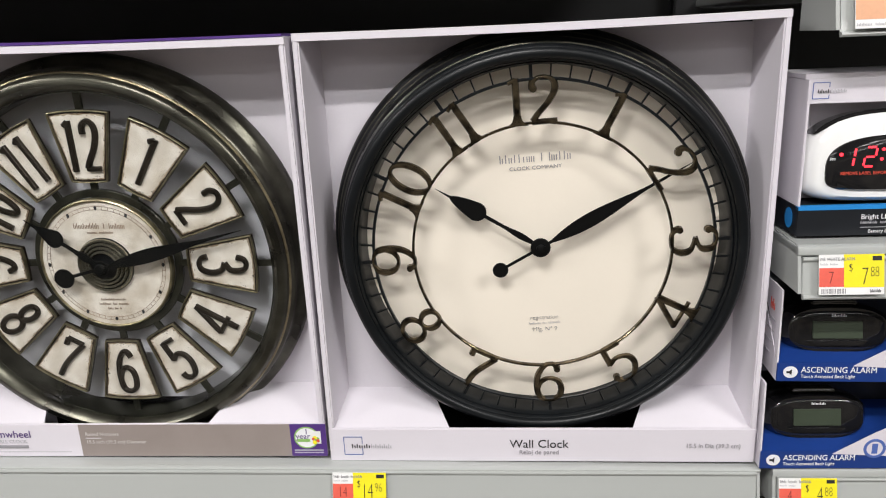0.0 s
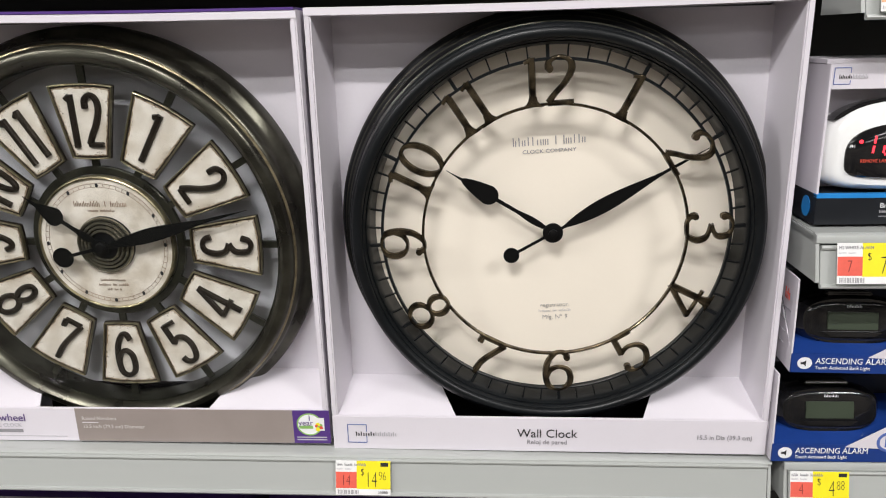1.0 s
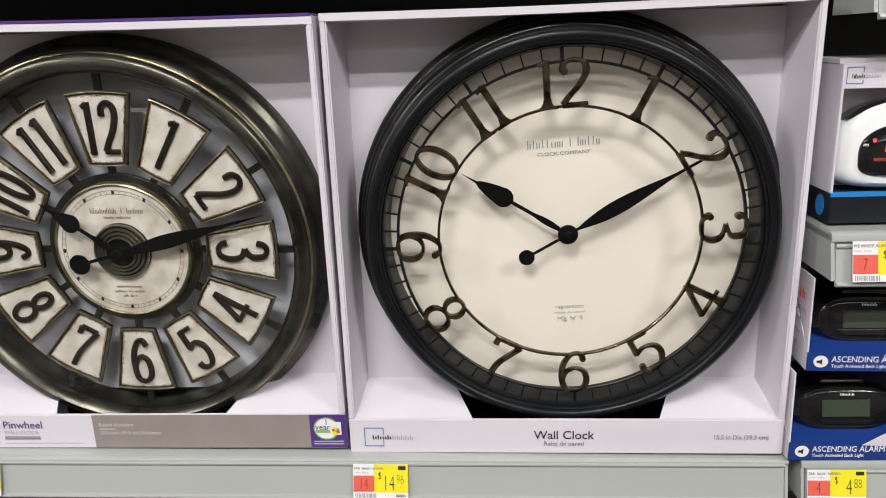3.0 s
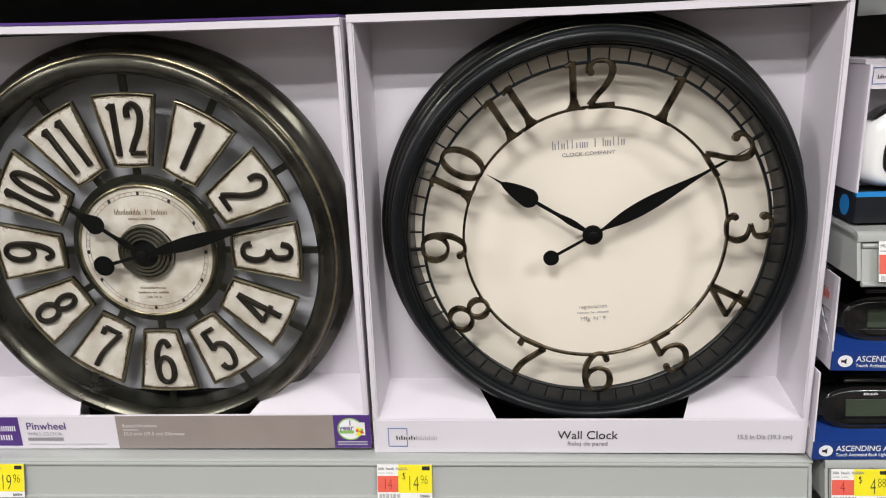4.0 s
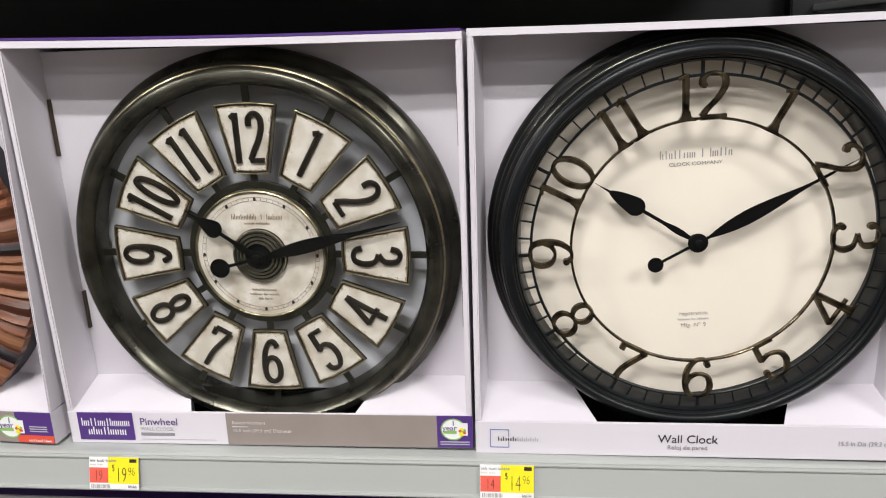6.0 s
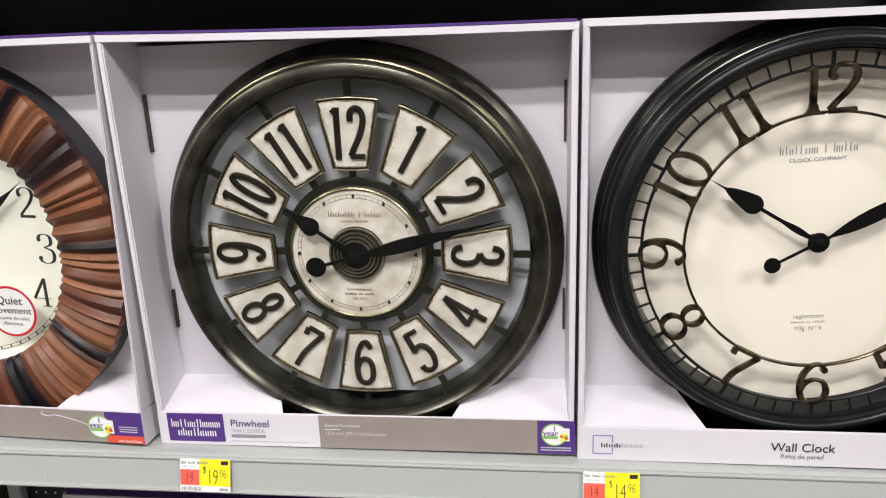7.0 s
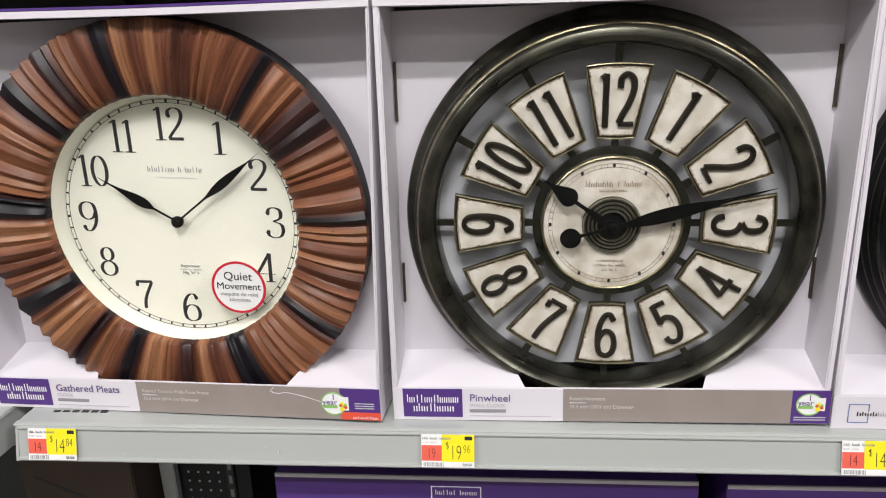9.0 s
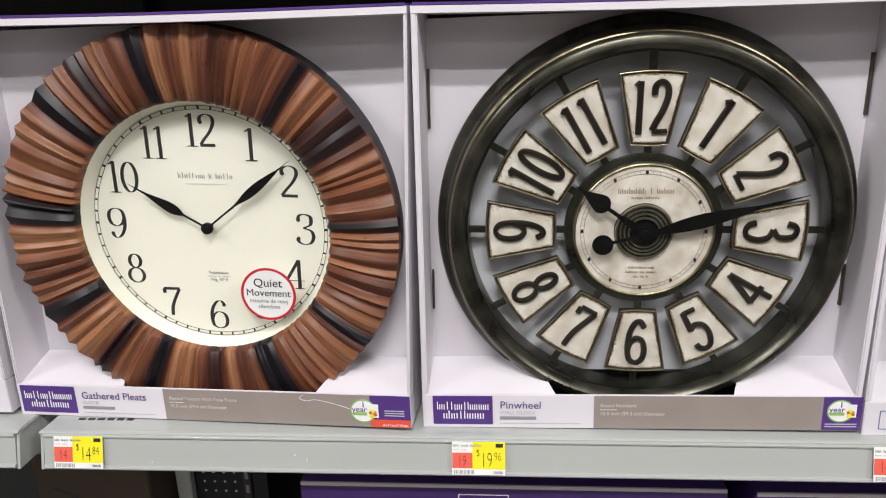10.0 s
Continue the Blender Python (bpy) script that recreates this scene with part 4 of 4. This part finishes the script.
hand(c, "hour_hand", 150.6, 0.088, 0.0010, (0.028, 0.070, 0.6), 0.0052, 0, 0, 0.0030, 0.0055)
hand(c, "minute_hand", 38.8, 0.1150, 0.0010, (0.042, 0.100, 0.8), 0.0045, 0, 0, 0.0050, 0.0055)
part("hub", lathe([(0, 0.0085), (0.0035, 0.0085), (0.0045, 0.0075), (0.0045, 0.0055), (0.0058, 0.0050), (0.0058, 0.002), (0.003, -0.004)], 32), HAND, c, smooth=True)
g = part("glass", lathe([(0, 0.0178), (0.1255, 0.0178)], 96), GLASS, c, "clear flat glass")
g.visible_shadow = False
st = part("sticker", prism(circle_points(0.0625, -0.0620, 0.0268, 0.0268, 64), 0.0180, 0.0182), TAGWHITE, c, "round white sticker with red rim")
bm = bmesh.new()
ribbon(bm, circle_points(0.0625, -0.0620, 0.0266, 0.0266, 64), lambda dx, dz: 0.0028, 0.0181, 0.0184, True)
part("sticker_rim", bm, STICKRED, st)
for txt, sz, zz, ink in (("Quiet", 0.0125, -0.0605, INK), ("Movement", 0.0105, -0.0705, INK), ("máquina de reloj", 0.0058, -0.0775, GREYINK), ("silenciosa", 0.0058, -0.0835, GREYINK)):
    part("sticker_text", lettering(txt, sz, "CENTER"), ink, st, m=pose(0.0625, -0.0184, zz + 0.0065))

# -- a further box on the next shelf --
box_z, wz, hz, _ = carton((-1.470, 0.545, 1.2405), (-1.0415, 0.552, 1.2365), (-1.462, 0.530, 1.645), (-1.030, 0.540, 1.640),
                          "plain white cardboard display box on the neighbouring shelf", (0.118, 0.310), 0.0380)
part("printed_text", word_bars("mmm", 0.006, 0.012), LIGHTINK, box_z, m=pose(0.400, -0.0005, 0.014))


# ---- price tags ----
def plain_tag(m, w=0.052, h=0.0335):
    """A pale tag whose print has faded past reading."""
    t = thing("price_tag", m, "faded white and pale orange paper tag in the channel", "price tag", "price tags")
    part("paper", plate(0, -h, w, 0, 0.0, 0.0005), TAGWHITE, t)
    part("orange_field", plate(0.0003, -h * 0.80, w * 0.6, -h * 0.25, 0.0005, 0.0002), PALEORANGE, t)
    part("small_print", word_bars("TLHH HLTL", 0.0026, 0.026), LIGHTINK, t, m=pose(0.001, -0.0008, -h * 0.18))
    part("small_print", word_bars("HHTHL HTLH", 0.0022, 0.022), LIGHTINK, t, m=pose(0.001, -0.0008, -h * 0.94))


def price_tag(m, dollars, cents, old, name="", w=0.052, h=0.0300):
    """A paper tag in the channel: white with a red and a yellow field."""
    t = thing("price_tag", m, "white paper price tag with red and yellow fields, in the channel", "price tag", "price tags")
    part("paper", plate(0, -h, w, 0, 0.0, 0.0005), TAGWHITE, t)
    part("red_field", plate(0.0003, -h * 0.80, w * 0.385, -h * 0.33, 0.0005, 0.0002), TAGRED, t)
    part("yellow_field", plate(w * 0.385, -h * 0.82, w, 0, 0.0005, 0.0002), TAGYELLOW, t)
    part("price", lettering(dollars, 0.0215, "RIGHT", 0.55, slim=0.00045), INK, t, m=pose(w * 0.765, -0.0008, -h * 0.76))
    part("price", lettering(cents, 0.0125, "LEFT", 0.6, slim=0.0003), INK, t, m=pose(w * 0.785, -0.0008, -h * 0.56))
    part("price", lettering("$", 0.0095, "CENTER", 0.7, slim=0.0002), INK, t, m=pose(w * 0.49, -0.0008, -h * 0.42))
    part("price", lettering(old, 0.0150, "CENTER", 0.6, slim=0.0003), OLDRED, t, m=pose(w * 0.19, -0.0008, -h * 0.72))
    part("corner_mark", plate(w * 0.82, -h * 0.16, w * 0.96, -h * 0.05, 0.0007, 0.0002), INK, t)
    if name:
        part("item_name", lettering(name, 0.0038, "LEFT", 0.9), GREYINK, t, m=pose(0.001, -0.0008, -h * 0.15))
    else:
        part("item_name", word_bars("THB HALT TLHHBT", 0.0026, 0.028), GREYINK, t, m=pose(0.001, -0.0008, -h * 0.15))
    part("small_print", word_bars("TLHH HLTL", 0.0016, 0.014), LIGHTINK, t, m=pose(0.001, -0.0006, -h * 0.26))
    bars = bmesh.new()
    x = 0.002
    i = 0
    while x < w * 0.42:
        b = 0.0003 + 0.0006 * TREE[i]
        block(x, -0.0007, -h * 0.97, x + b, -0.0005, -h * 0.85, 0, bars)
        x += b + 0.0004 + 0.0007 * TREE[i + 100]
        i += 1
    part("barcode", bars, GREYINK, t)
    part("small_print", word_bars("HTHHT", 0.0028, 0.009), INK, t, m=pose(w * 0.78, -0.0006, -h * 0.95))
    return t


LEAN = pose(0, 0, 0, -13.2, 0, 0)
for x, d, ce, old in ((-1.006, "14", "84", "14"), (-0.598, "19", "96", "19"), (-0.2015, "14", "96", "14")):
    price_tag(RACK @ pose(x, -0.0058, -0.0031) @ LEAN, d, ce, old, h=0.0330)
price_tag(pose(0.2475, 0.547, 1.2175, 0, 0, 0.5) @ LEAN, "4", "88", "4", "")
price_tag(pose(0.2580, 0.5362, 1.4365, 0, 0, 0.5) @ LEAN, "7", "88", "7", "MS WHITE ALARM", h=0.0335)
plain_tag(pose(0.2640, 0.5362, 1.6485, 0, 0, 0.5) @ LEAN)


# ---- the neighbouring bay: alarm clocks ----
def touch_alarm(m, label):
    """A small black alarm clock in an open blue and white carton."""
    b = thing("alarm_clock_box", m, "open blue and white carton holding a small black alarm clock", "box", "alarm clock cartons")
    w, h, dp, lip = 0.150, 0.087, 0.075, 0.0180
    part("side_panel", hexa([(0, 0.002, 0), (0.0015, 0.002, 0), (0.0015, dp, 0), (0, dp, 0), (0, 0.002, lip), (0.0015, 0.002, lip), (0.0015, dp, h), (0, dp, h)]), CARD, b)
    part("side_panel", hexa([(0, 0.002, lip), (0.0015, 0.002, lip), (0.0015, 0.035, lip + 0.04), (0, 0.035, lip + 0.04),
                             (0, 0.004, h * 0.98), (0.0015, 0.004, h * 0.98), (0.0015, dp, h * 0.99), (0, dp, h * 0.99)]), CARD, b)
    part("side_panel", block(w - 0.0015, 0.002, 0, w, dp, h), CARD, b)
    part("back_panel", block(0, dp, 0, w, dp + 0.0015, h), BLACKCARD, b)
    part("top_panel", block(0.0005, 0.028, h - 0.0012, w, dp, h + 0.0002), BLACKCARD, b)
    part("tray", hexa([(0.002, 0.0015, 0.001), (w - 0.002, 0.0015, 0.001), (w - 0.002, dp - 0.002, 0.001), (0.002, dp - 0.002, 0.001),
                       (0.002, 0.0015, lip), (w - 0.002, 0.0015, lip), (w - 0.002, dp - 0.002, lip + 0.014), (0.002, dp - 0.002, lip + 0.014)]), BLUECARD, b)
    part("front_lip", block(0, 0, 0, w, 0.0015, lip, 0.0004), BLUECARD, b, "blue printed lip")
    sw = prism([(0.064, lip * 0.86), (0.098, lip + 0.018), (w, lip + 0.046), (w, lip * 0.66)], -0.0002, 0.0006)
    part("white_wing", sw, CARD, b, "white printed wing")
    bm = bmesh.new()
    ribbon(bm, circle_points(0.1005, lip + 0.003, 0.0085, 0.0085, 30), lambda dx, dz: 0.0028, 0.0006, 0.0009, True)
    part("blue_ring", bm, BLUEINK, b)
    part("ring_core", plate(0.0980, lip - 0.002, 0.1030, lip + 0.008, 0.0006, 0.0003), BLUEINK, b)
    part("badge", prism(circle_points(0.0115, lip * 0.52, 0.0062, 0.0056, 28), 0.0002, 0.0006), WHITEINK, b, "white speaker badge")
    part("badge_mark", prism([(0.008, lip * 0.46), (0.008, lip * 0.58), (0.0105, lip * 0.58), (0.0125, lip * 0.68), (0.0125, lip * 0.36), (0.0105, lip * 0.46)], 0.0006, 0.0008), INK, b)
    part("printed_text", lettering("ASCENDING ALARM", 0.0080, "LEFT", 0.88), WHITEINK, b, m=pose(0.0205, -0.0004, lip * 0.50))
    part("printed_text", lettering("Touch Activated Back Light", 0.0045, "LEFT", 0.92), WHITEINK, b, m=pose(0.0205, -0.0004, lip * 0.21))
    part("logo_mark", word_bars("BH", 0.010, 0.012), REDPRINT, b, m=Matrix.Translation((-0.0003, 0.030, h * 0.70)) @ Matrix.Rotation(radians(-90), 4, "Z"))
    for k in range(4):
        part("printed_line", block(-0.0005, 0.012 + 0.004 * k, h * (0.60 - 0.13 * k), -0.0001, 0.040, h * (0.61 - 0.13 * k)), LIGHTINK, b)
    # the clock itself
    k = thing("alarm_clock", m @ pose(0.0570, 0.032, lip + 0.0205, -12), label, "alarm clock", "small black alarm clocks")

    def pebble(rx, rz, d0, d1, n=3.0):
        bm = bmesh.new()
        rings = []
        for s, d in ((0.90, d0), (1.0, d0 + (d1 - d0) * 0.4), (0.97, d0 + (d1 - d0) * 0.75), (0.86, d1)):
            ring = []
            for i in range(48):
                a = 2 * math.pi * i / 48
                cx, sx = math.cos(a), math.sin(a)
                ring.append(bm.verts.new((s * rx * math.copysign(abs(cx) ** (2 / n), cx), -d, s * rz * math.copysign(abs(sx) ** (2 / n), sx) * (1 - 0.10 * cx * cx))))
            rings.append(ring)
        for p, q in zip(rings, rings[1:]):
            for i in range(48):
                j = (i + 1) % 48
                bm.faces.new((p[i], p[j], q[j], q[i]))
        bm.faces.new(rings[0]), bm.faces.new(rings[-1])
        return bm

    part("case", pebble(0.049, 0.0235, -0.022, 0.010), GLOSSBLACK, k, smooth=True)
    part("face", pebble(0.0405, 0.0175, 0.0095, 0.0112, 4.0), GLOSSBLACK, k, smooth=True)
    part("screen", block(-0.022, -0.0125, -0.0075, 0.021, -0.0110, 0.0085, 0.0004), LCD, k, "grey-green blank display")
    part("bar_button", prism([(-0.026, -0.0095), (0.025, -0.0095), (0.018, -0.0135), (-0.019, -0.0135)], 0.0105, 0.0135), GLOSSBLACK, k)
    part("logo_mark", word_bars("SHARP", 0.0024, 0.013), WHITEINK, k, m=pose(-0.006, -0.0122, 0.0125))
    part("top_button", block(-0.020, -0.004, 0.0215, 0.020, 0.012, 0.0255, 0.0015), GLOSSBLACK, k)


touch_alarm(pose(0.2305, 0.5495, 1.2255, 0, 0, 1.0), "small glossy black alarm clock with blank grey-green display")
touch_alarm(pose(0.2395, 0.553, 1.3130, 0, 0, -1.5), "small glossy black alarm clock with blank grey-green display")

b = thing("led_clock_box", pose(0.2480, 0.561, 1.4455, 0, 0, 1.0), "white and black carton holding a white alarm clock", "box")
w, h, dp, lip = 0.200, 0.1355, 0.085, 0.0258
part("side_panel", block(0, 0.0015, lip, 0.002, dp, h - 0.004, 0.0005), CARD, b)
part("side_panel", block(w - 0.002, 0.0015, 0, w, dp, h - 0.004, 0.0005), CARD, b)
part("side_foot", block(0, 0.0015, 0, 0.002, dp, lip - 0.0005), BLACKCARD, b)
part("side_badge", prism(circle_points(0, 0, 0.008, 0.009, 24), 0, 0.0004), CYAN, b, m=Matrix.Translation((-0.0002, 0.018, lip * 0.5)) @ Matrix.Rotation(radians(-90), 4, "Z"))
part("back_panel", block(0, dp, 0, w, dp + 0.0015, h), CARD_IN, b)
part("inner_card", block(0.0022, 0.036, lip, w - 0.0022, 0.038, h - 0.0040), CARD_IN, b)
part("top_panel", block(0, 0.010, h - 0.0035, w, dp, h), CARD, b)
part("header", block(0.0022, 0.010, h - 0.0240, w - 0.0022, 0.012, h - 0.0037), CARD, b)
part("front_lip", block(0, 0, 0, w, 0.002, lip, 0.0004), BLACKCARD, b, "black printed lip")
part("lip_edge", block(0, -0.0004, lip - 0.0028, w, 0.006, lip + 0.0004), CYAN, b, "bright blue edge")
part("tray", block(0.002, 0.002, lip - 0.004, w - 0.002, dp, lip - 0.0008), BLACKCARD, b)
part("printed_text", lettering("Bright LED", 0.0060, "LEFT", 1.0), WHITEINK, b, m=pose(0.052, -0.0004, lip * 0.56))
part("printed_text", word_bars("THHHTHH HHH HTH", 0.0022, 0.030), LIGHTINK, b, m=pose(0.052, -0.0004, lip * 0.40))
part("printed_line", plate(0.052, lip * 0.27, 0.12, lip * 0.285), LIGHTINK, b)
part("printed_text", lettering("Battery backup", 0.0042), WHITEINK, b, m=pose(0.059, -0.0004, lip * 0.09))
bm = bmesh.new()
for p, q in (((0.007, h - 0.020), (0.007, h - 0.007)), ((0.007, h - 0.007), (0.020, h - 0.007)), ((0.020, h - 0.007), (0.020, h - 0.011)), ((0.020, h - 0.017), (0.020, h - 0.020)), ((0.020, h - 0.020), (0.007, h - 0.020))):
    ribbon(bm, [p, q], lambda dx, dz: 0.0006, -0.0099, -0.0096)
part("logo_square", bm, BLUEINK, b)
part("logo_mark", word_bars("MMIN", 0.0030, 0.0105), INK, b, m=pose(0.0105, 0.0094, h - 0.0155))
part("logo_mark", word_bars("SSSSS", 0.0030, 0.0125), LIGHTINK, b, m=pose(0.0212, 0.0094, h - 0.0155))

k = thing("led_alarm_clock", pose(0.3380, 0.592, 1.4998, -6), "glossy white alarm clock with red digits on a dark oval display", "alarm clock")


def oval_body(rx, rz, rings_, n=2.8, shift=0.0, low=0.6, n_low=4.6):
    bm = bmesh.new()
    rows = []
    for s, d in rings_:
        row = []
        for i in range(64):
            a = 2 * math.pi * i / 64
            cx, sx = math.cos(a), math.sin(a)
            e, tall = (n_low, low) if sx < 0 else (n, 1.0)
            row.append(bm.verts.new((s * rx * math.copysign(abs(cx) ** (2 / e), cx), -d, shift + s * rz * tall * math.copysign(abs(sx) ** (2 / e), sx))))
        rows.append(row)
    for p, q in zip(rows, rows[1:]):
        for i in range(64):
            j = (i + 1) % 64
            bm.faces.new((p[i], p[j], q[j], q[i]))
    bm.faces.new(rows[0]), bm.faces.new(rows[-1])
    return bm


part("body", oval_body(0.085, 0.0485, ((0.80, -0.045), (0.95, -0.02), (1.0, 0.005), (0.985, 0.014), (0.93, 0.020), (0.85, 0.0225))), GLOSSWHITE, k, smooth=True)
part("display", oval_body(0.0685, 0.0305, ((1.0, 0.0205), (0.99, 0.0235), (0.93, 0.0250)), shift=-0.0025, low=0.55), GLOSSBLACK, k, "dark oval display", smooth=True)
bar = []
for i in range(25):
    a = radians(150 - 120 * i / 24)
    bar.append((0.085 * math.copysign(abs(math.cos(a)) ** (2 / 2.8), math.cos(a)), 0.0495 * math.sin(a) ** (2 / 2.8), math.sin(math.pi * i / 24) ** 0.4))
part("snooze_bar", prism([(x, z) for x, z, _ in bar] + [(x * (1 - 0.02 * q), z - 0.0055 * q - 0.0006) for x, z, q in bar[::-1]], -0.020, 0.0175), GLOSSBLACK, k, "black bar along the top")
SEGMENTS = {"1": "bc", "2": "abged"}
STROKES = {"a": (0, 2, 1, 2), "b": (1, 1, 1, 2), "c": (1, 0, 1, 1), "d": (0, 0, 1, 0), "e": (0, 0, 0, 1), "g": (0, 1, 1, 1)}
for ox, digit in ((-0.0555, "1"), (-0.0385, "2")):
    bm = bmesh.new()
    for s in SEGMENTS[digit]:
        a0, b0, a1, b1 = STROKES[s]
        p, q = (a0 * 0.0085, b0 * 0.0080), (a1 * 0.0085, b1 * 0.0080)
        p, q = lerp(p, q, 0.12), lerp(p, q, 0.88)
        ribbon(bm, [(ox + p[0] + 0.15 * p[1], p[1] + 0.0015), (ox + q[0] + 0.15 * q[1], q[1] + 0.0015)], lambda dx, dz: 0.0017, 0.0251, 0.0254, False, 1.0)
    part("lit_digit", bm, REDLED, k, "glowing red digit")
for dz in (0.0005, 0.0085):
    part("lit_dot", prism(circle_points(-0.0240 + 0.15 * dz, dz + 0.0070, 0.0014, 0.0014, 14), 0.0252, 0.0256), REDLED, k)
part("lit_dot", prism(circle_points(-0.0565, 0.0120, 0.0016, 0.0016, 14), 0.0252, 0.0256), REDLED, k)
part("display_text", lettering("PM", 0.0034, "LEFT"), WHITEINK, k, m=pose(-0.0655, -0.0254, 0.0070))
part("display_text", lettering("REMOVE LABEL BEFORE USE", 0.0039, "LEFT", 0.95), REDPRINT, k, m=pose(-0.0565, -0.0254, -0.0052))

# ---- the rack behind and below ----
setting("wall_rack", block(-1.9, 0.975, 0.0, 0.9, 0.985, 2.2), STEELBLACK, "black steel back panel of the shelving")
for x in (-1.045, 0.238):
    u = thing("upright", pose(x, 0.962, 0), "black slotted steel upright post", "shelving", "shelf uprights")
    part("post", block(-0.017, -0.012, 0.0, 0.017, 0.012, 2.2, 0.002), STEELBLACK, u)
    for i in range(12):
        part("slot", block(-0.004, -0.0135, 0.80 + 0.05 * i, 0.004, -0.0122, 0.825 + 0.05 * i), SHELF_DARK, u)
    for zz in (1.217,):
        arm = thing("shelf_bracket", pose(x, 0.95, zz), "grey steel bracket under the shelf", "bracket", "shelf brackets")
        for q in (-0.030, 0.024):
            part("arm", hexa([(q, -0.385, -0.036), (q + 0.006, -0.385, -0.036), (q + 0.006, 0, -0.27), (q, 0, -0.27),
                              (q, -0.385, -0.010), (q + 0.006, -0.385, -0.010), (q + 0.006, 0, -0.010), (q, 0, -0.010)]), SHELF, arm)

peg = thing("perforated_panel", pose(-0.925, 0.80, 0.746), "black perforated metal panel with pale discs painted as light through its holes", "panel")
part("sheet", block(-0.055, 0, 0, 0.055, 0.003, 0.36), BACKBLACK, peg)
# pale discs on the closed sheet paint the light seen through its holes
for i in range(4):
    for j in range(12):
        part("hole_disc", prism(circle_points(-0.040 + 0.0155 * i, 0.17 + 0.0155 * j, 0.0019, 0.0019, 10), 0.0001, 0.0006), LIGHTINK, peg)

part("edge_strip", block(0.020, -0.004, 0, 0.032, 0.003, 0.36, 0.001), STEELBLACK, peg)
for j in range(9):
    part("strip_slot", block(0.0235, -0.0045, 0.14 + 0.023 * j, 0.0285, -0.0041, 0.153 + 0.023 * j), SHELF_DARK, peg)
part("side_flange", block(-0.078, -0.012, 0, -0.056, 0.003, 0.36, 0.0015), SHELF, peg, "grey enamelled flange")

bc = thing("cardboard_box", pose(-1.185, 0.74, 0.749), "brown cardboard box in the shade below the shelf", "box")
part("body", block(0, 0, 0, 0.17, 0.2, 0.36, 0.002), BROWNCARD, bc)
part("flap", block(0.002, -0.0015, 0.30, 0.168, 0.0, 0.358), BROWNCARD, bc)
part("flap", block(0.002, -0.0015, 0.0, 0.168, 0.0, 0.20), BROWNCARD, bc)
part("pen_mark", prism([(0.02, 0.27), (0.06, 0.255), (0.10, 0.235), (0.15, 0.215), (0.149, 0.211), (0.10, 0.229), (0.06, 0.249)], 0.0001, 0.0006), INK, bc)

lower = shelf_unit("shelf", pose(-0.4, 0.50, 0.7455, 0, 0.5, 1.4), -1.2, 0.62, "grey enamelled steel lower shelf holding purple boxes", 0.45)


def purple_box(x, y, z, w, rz):
    b = thing("purple_box", pose(x, y, z, 0, 0.4, rz), "purple printed clock box with white edges standing on the lower shelf", "box", "purple boxes below")
    h, dp = 0.385, 0.085
    part("body", block(0, 0, 0, w, dp, h, 0.001), PURPLE, b)
    part("white_edge", block(0.001, -0.0008, h - 0.0035, w - 0.001, 0.0015, h + 0.0006), CARD, b)
    part("logo_frame", plate(w * 0.38, h - 0.032, w * 0.50, h - 0.011), WHITEINK, b)
    part("logo_patch", plate(w * 0.383, h - 0.031, w * 0.497, h - 0.012, 0.0006, 0.0003), PURPLE, b)
    part("logo_mark", word_bars("Bettet Homes", 0.006, w * 0.10), WHITEINK, b, m=pose(w * 0.39, -0.0012, h - 0.021))
    return b


purple_box(-0.744, 0.575, 0.763, 0.455, 1.0)
purple_box(-0.720, 0.668, 0.7655, 0.42, 0.5)
purple_box(-0.262, 0.58, 0.759, 0.44, 1.5)
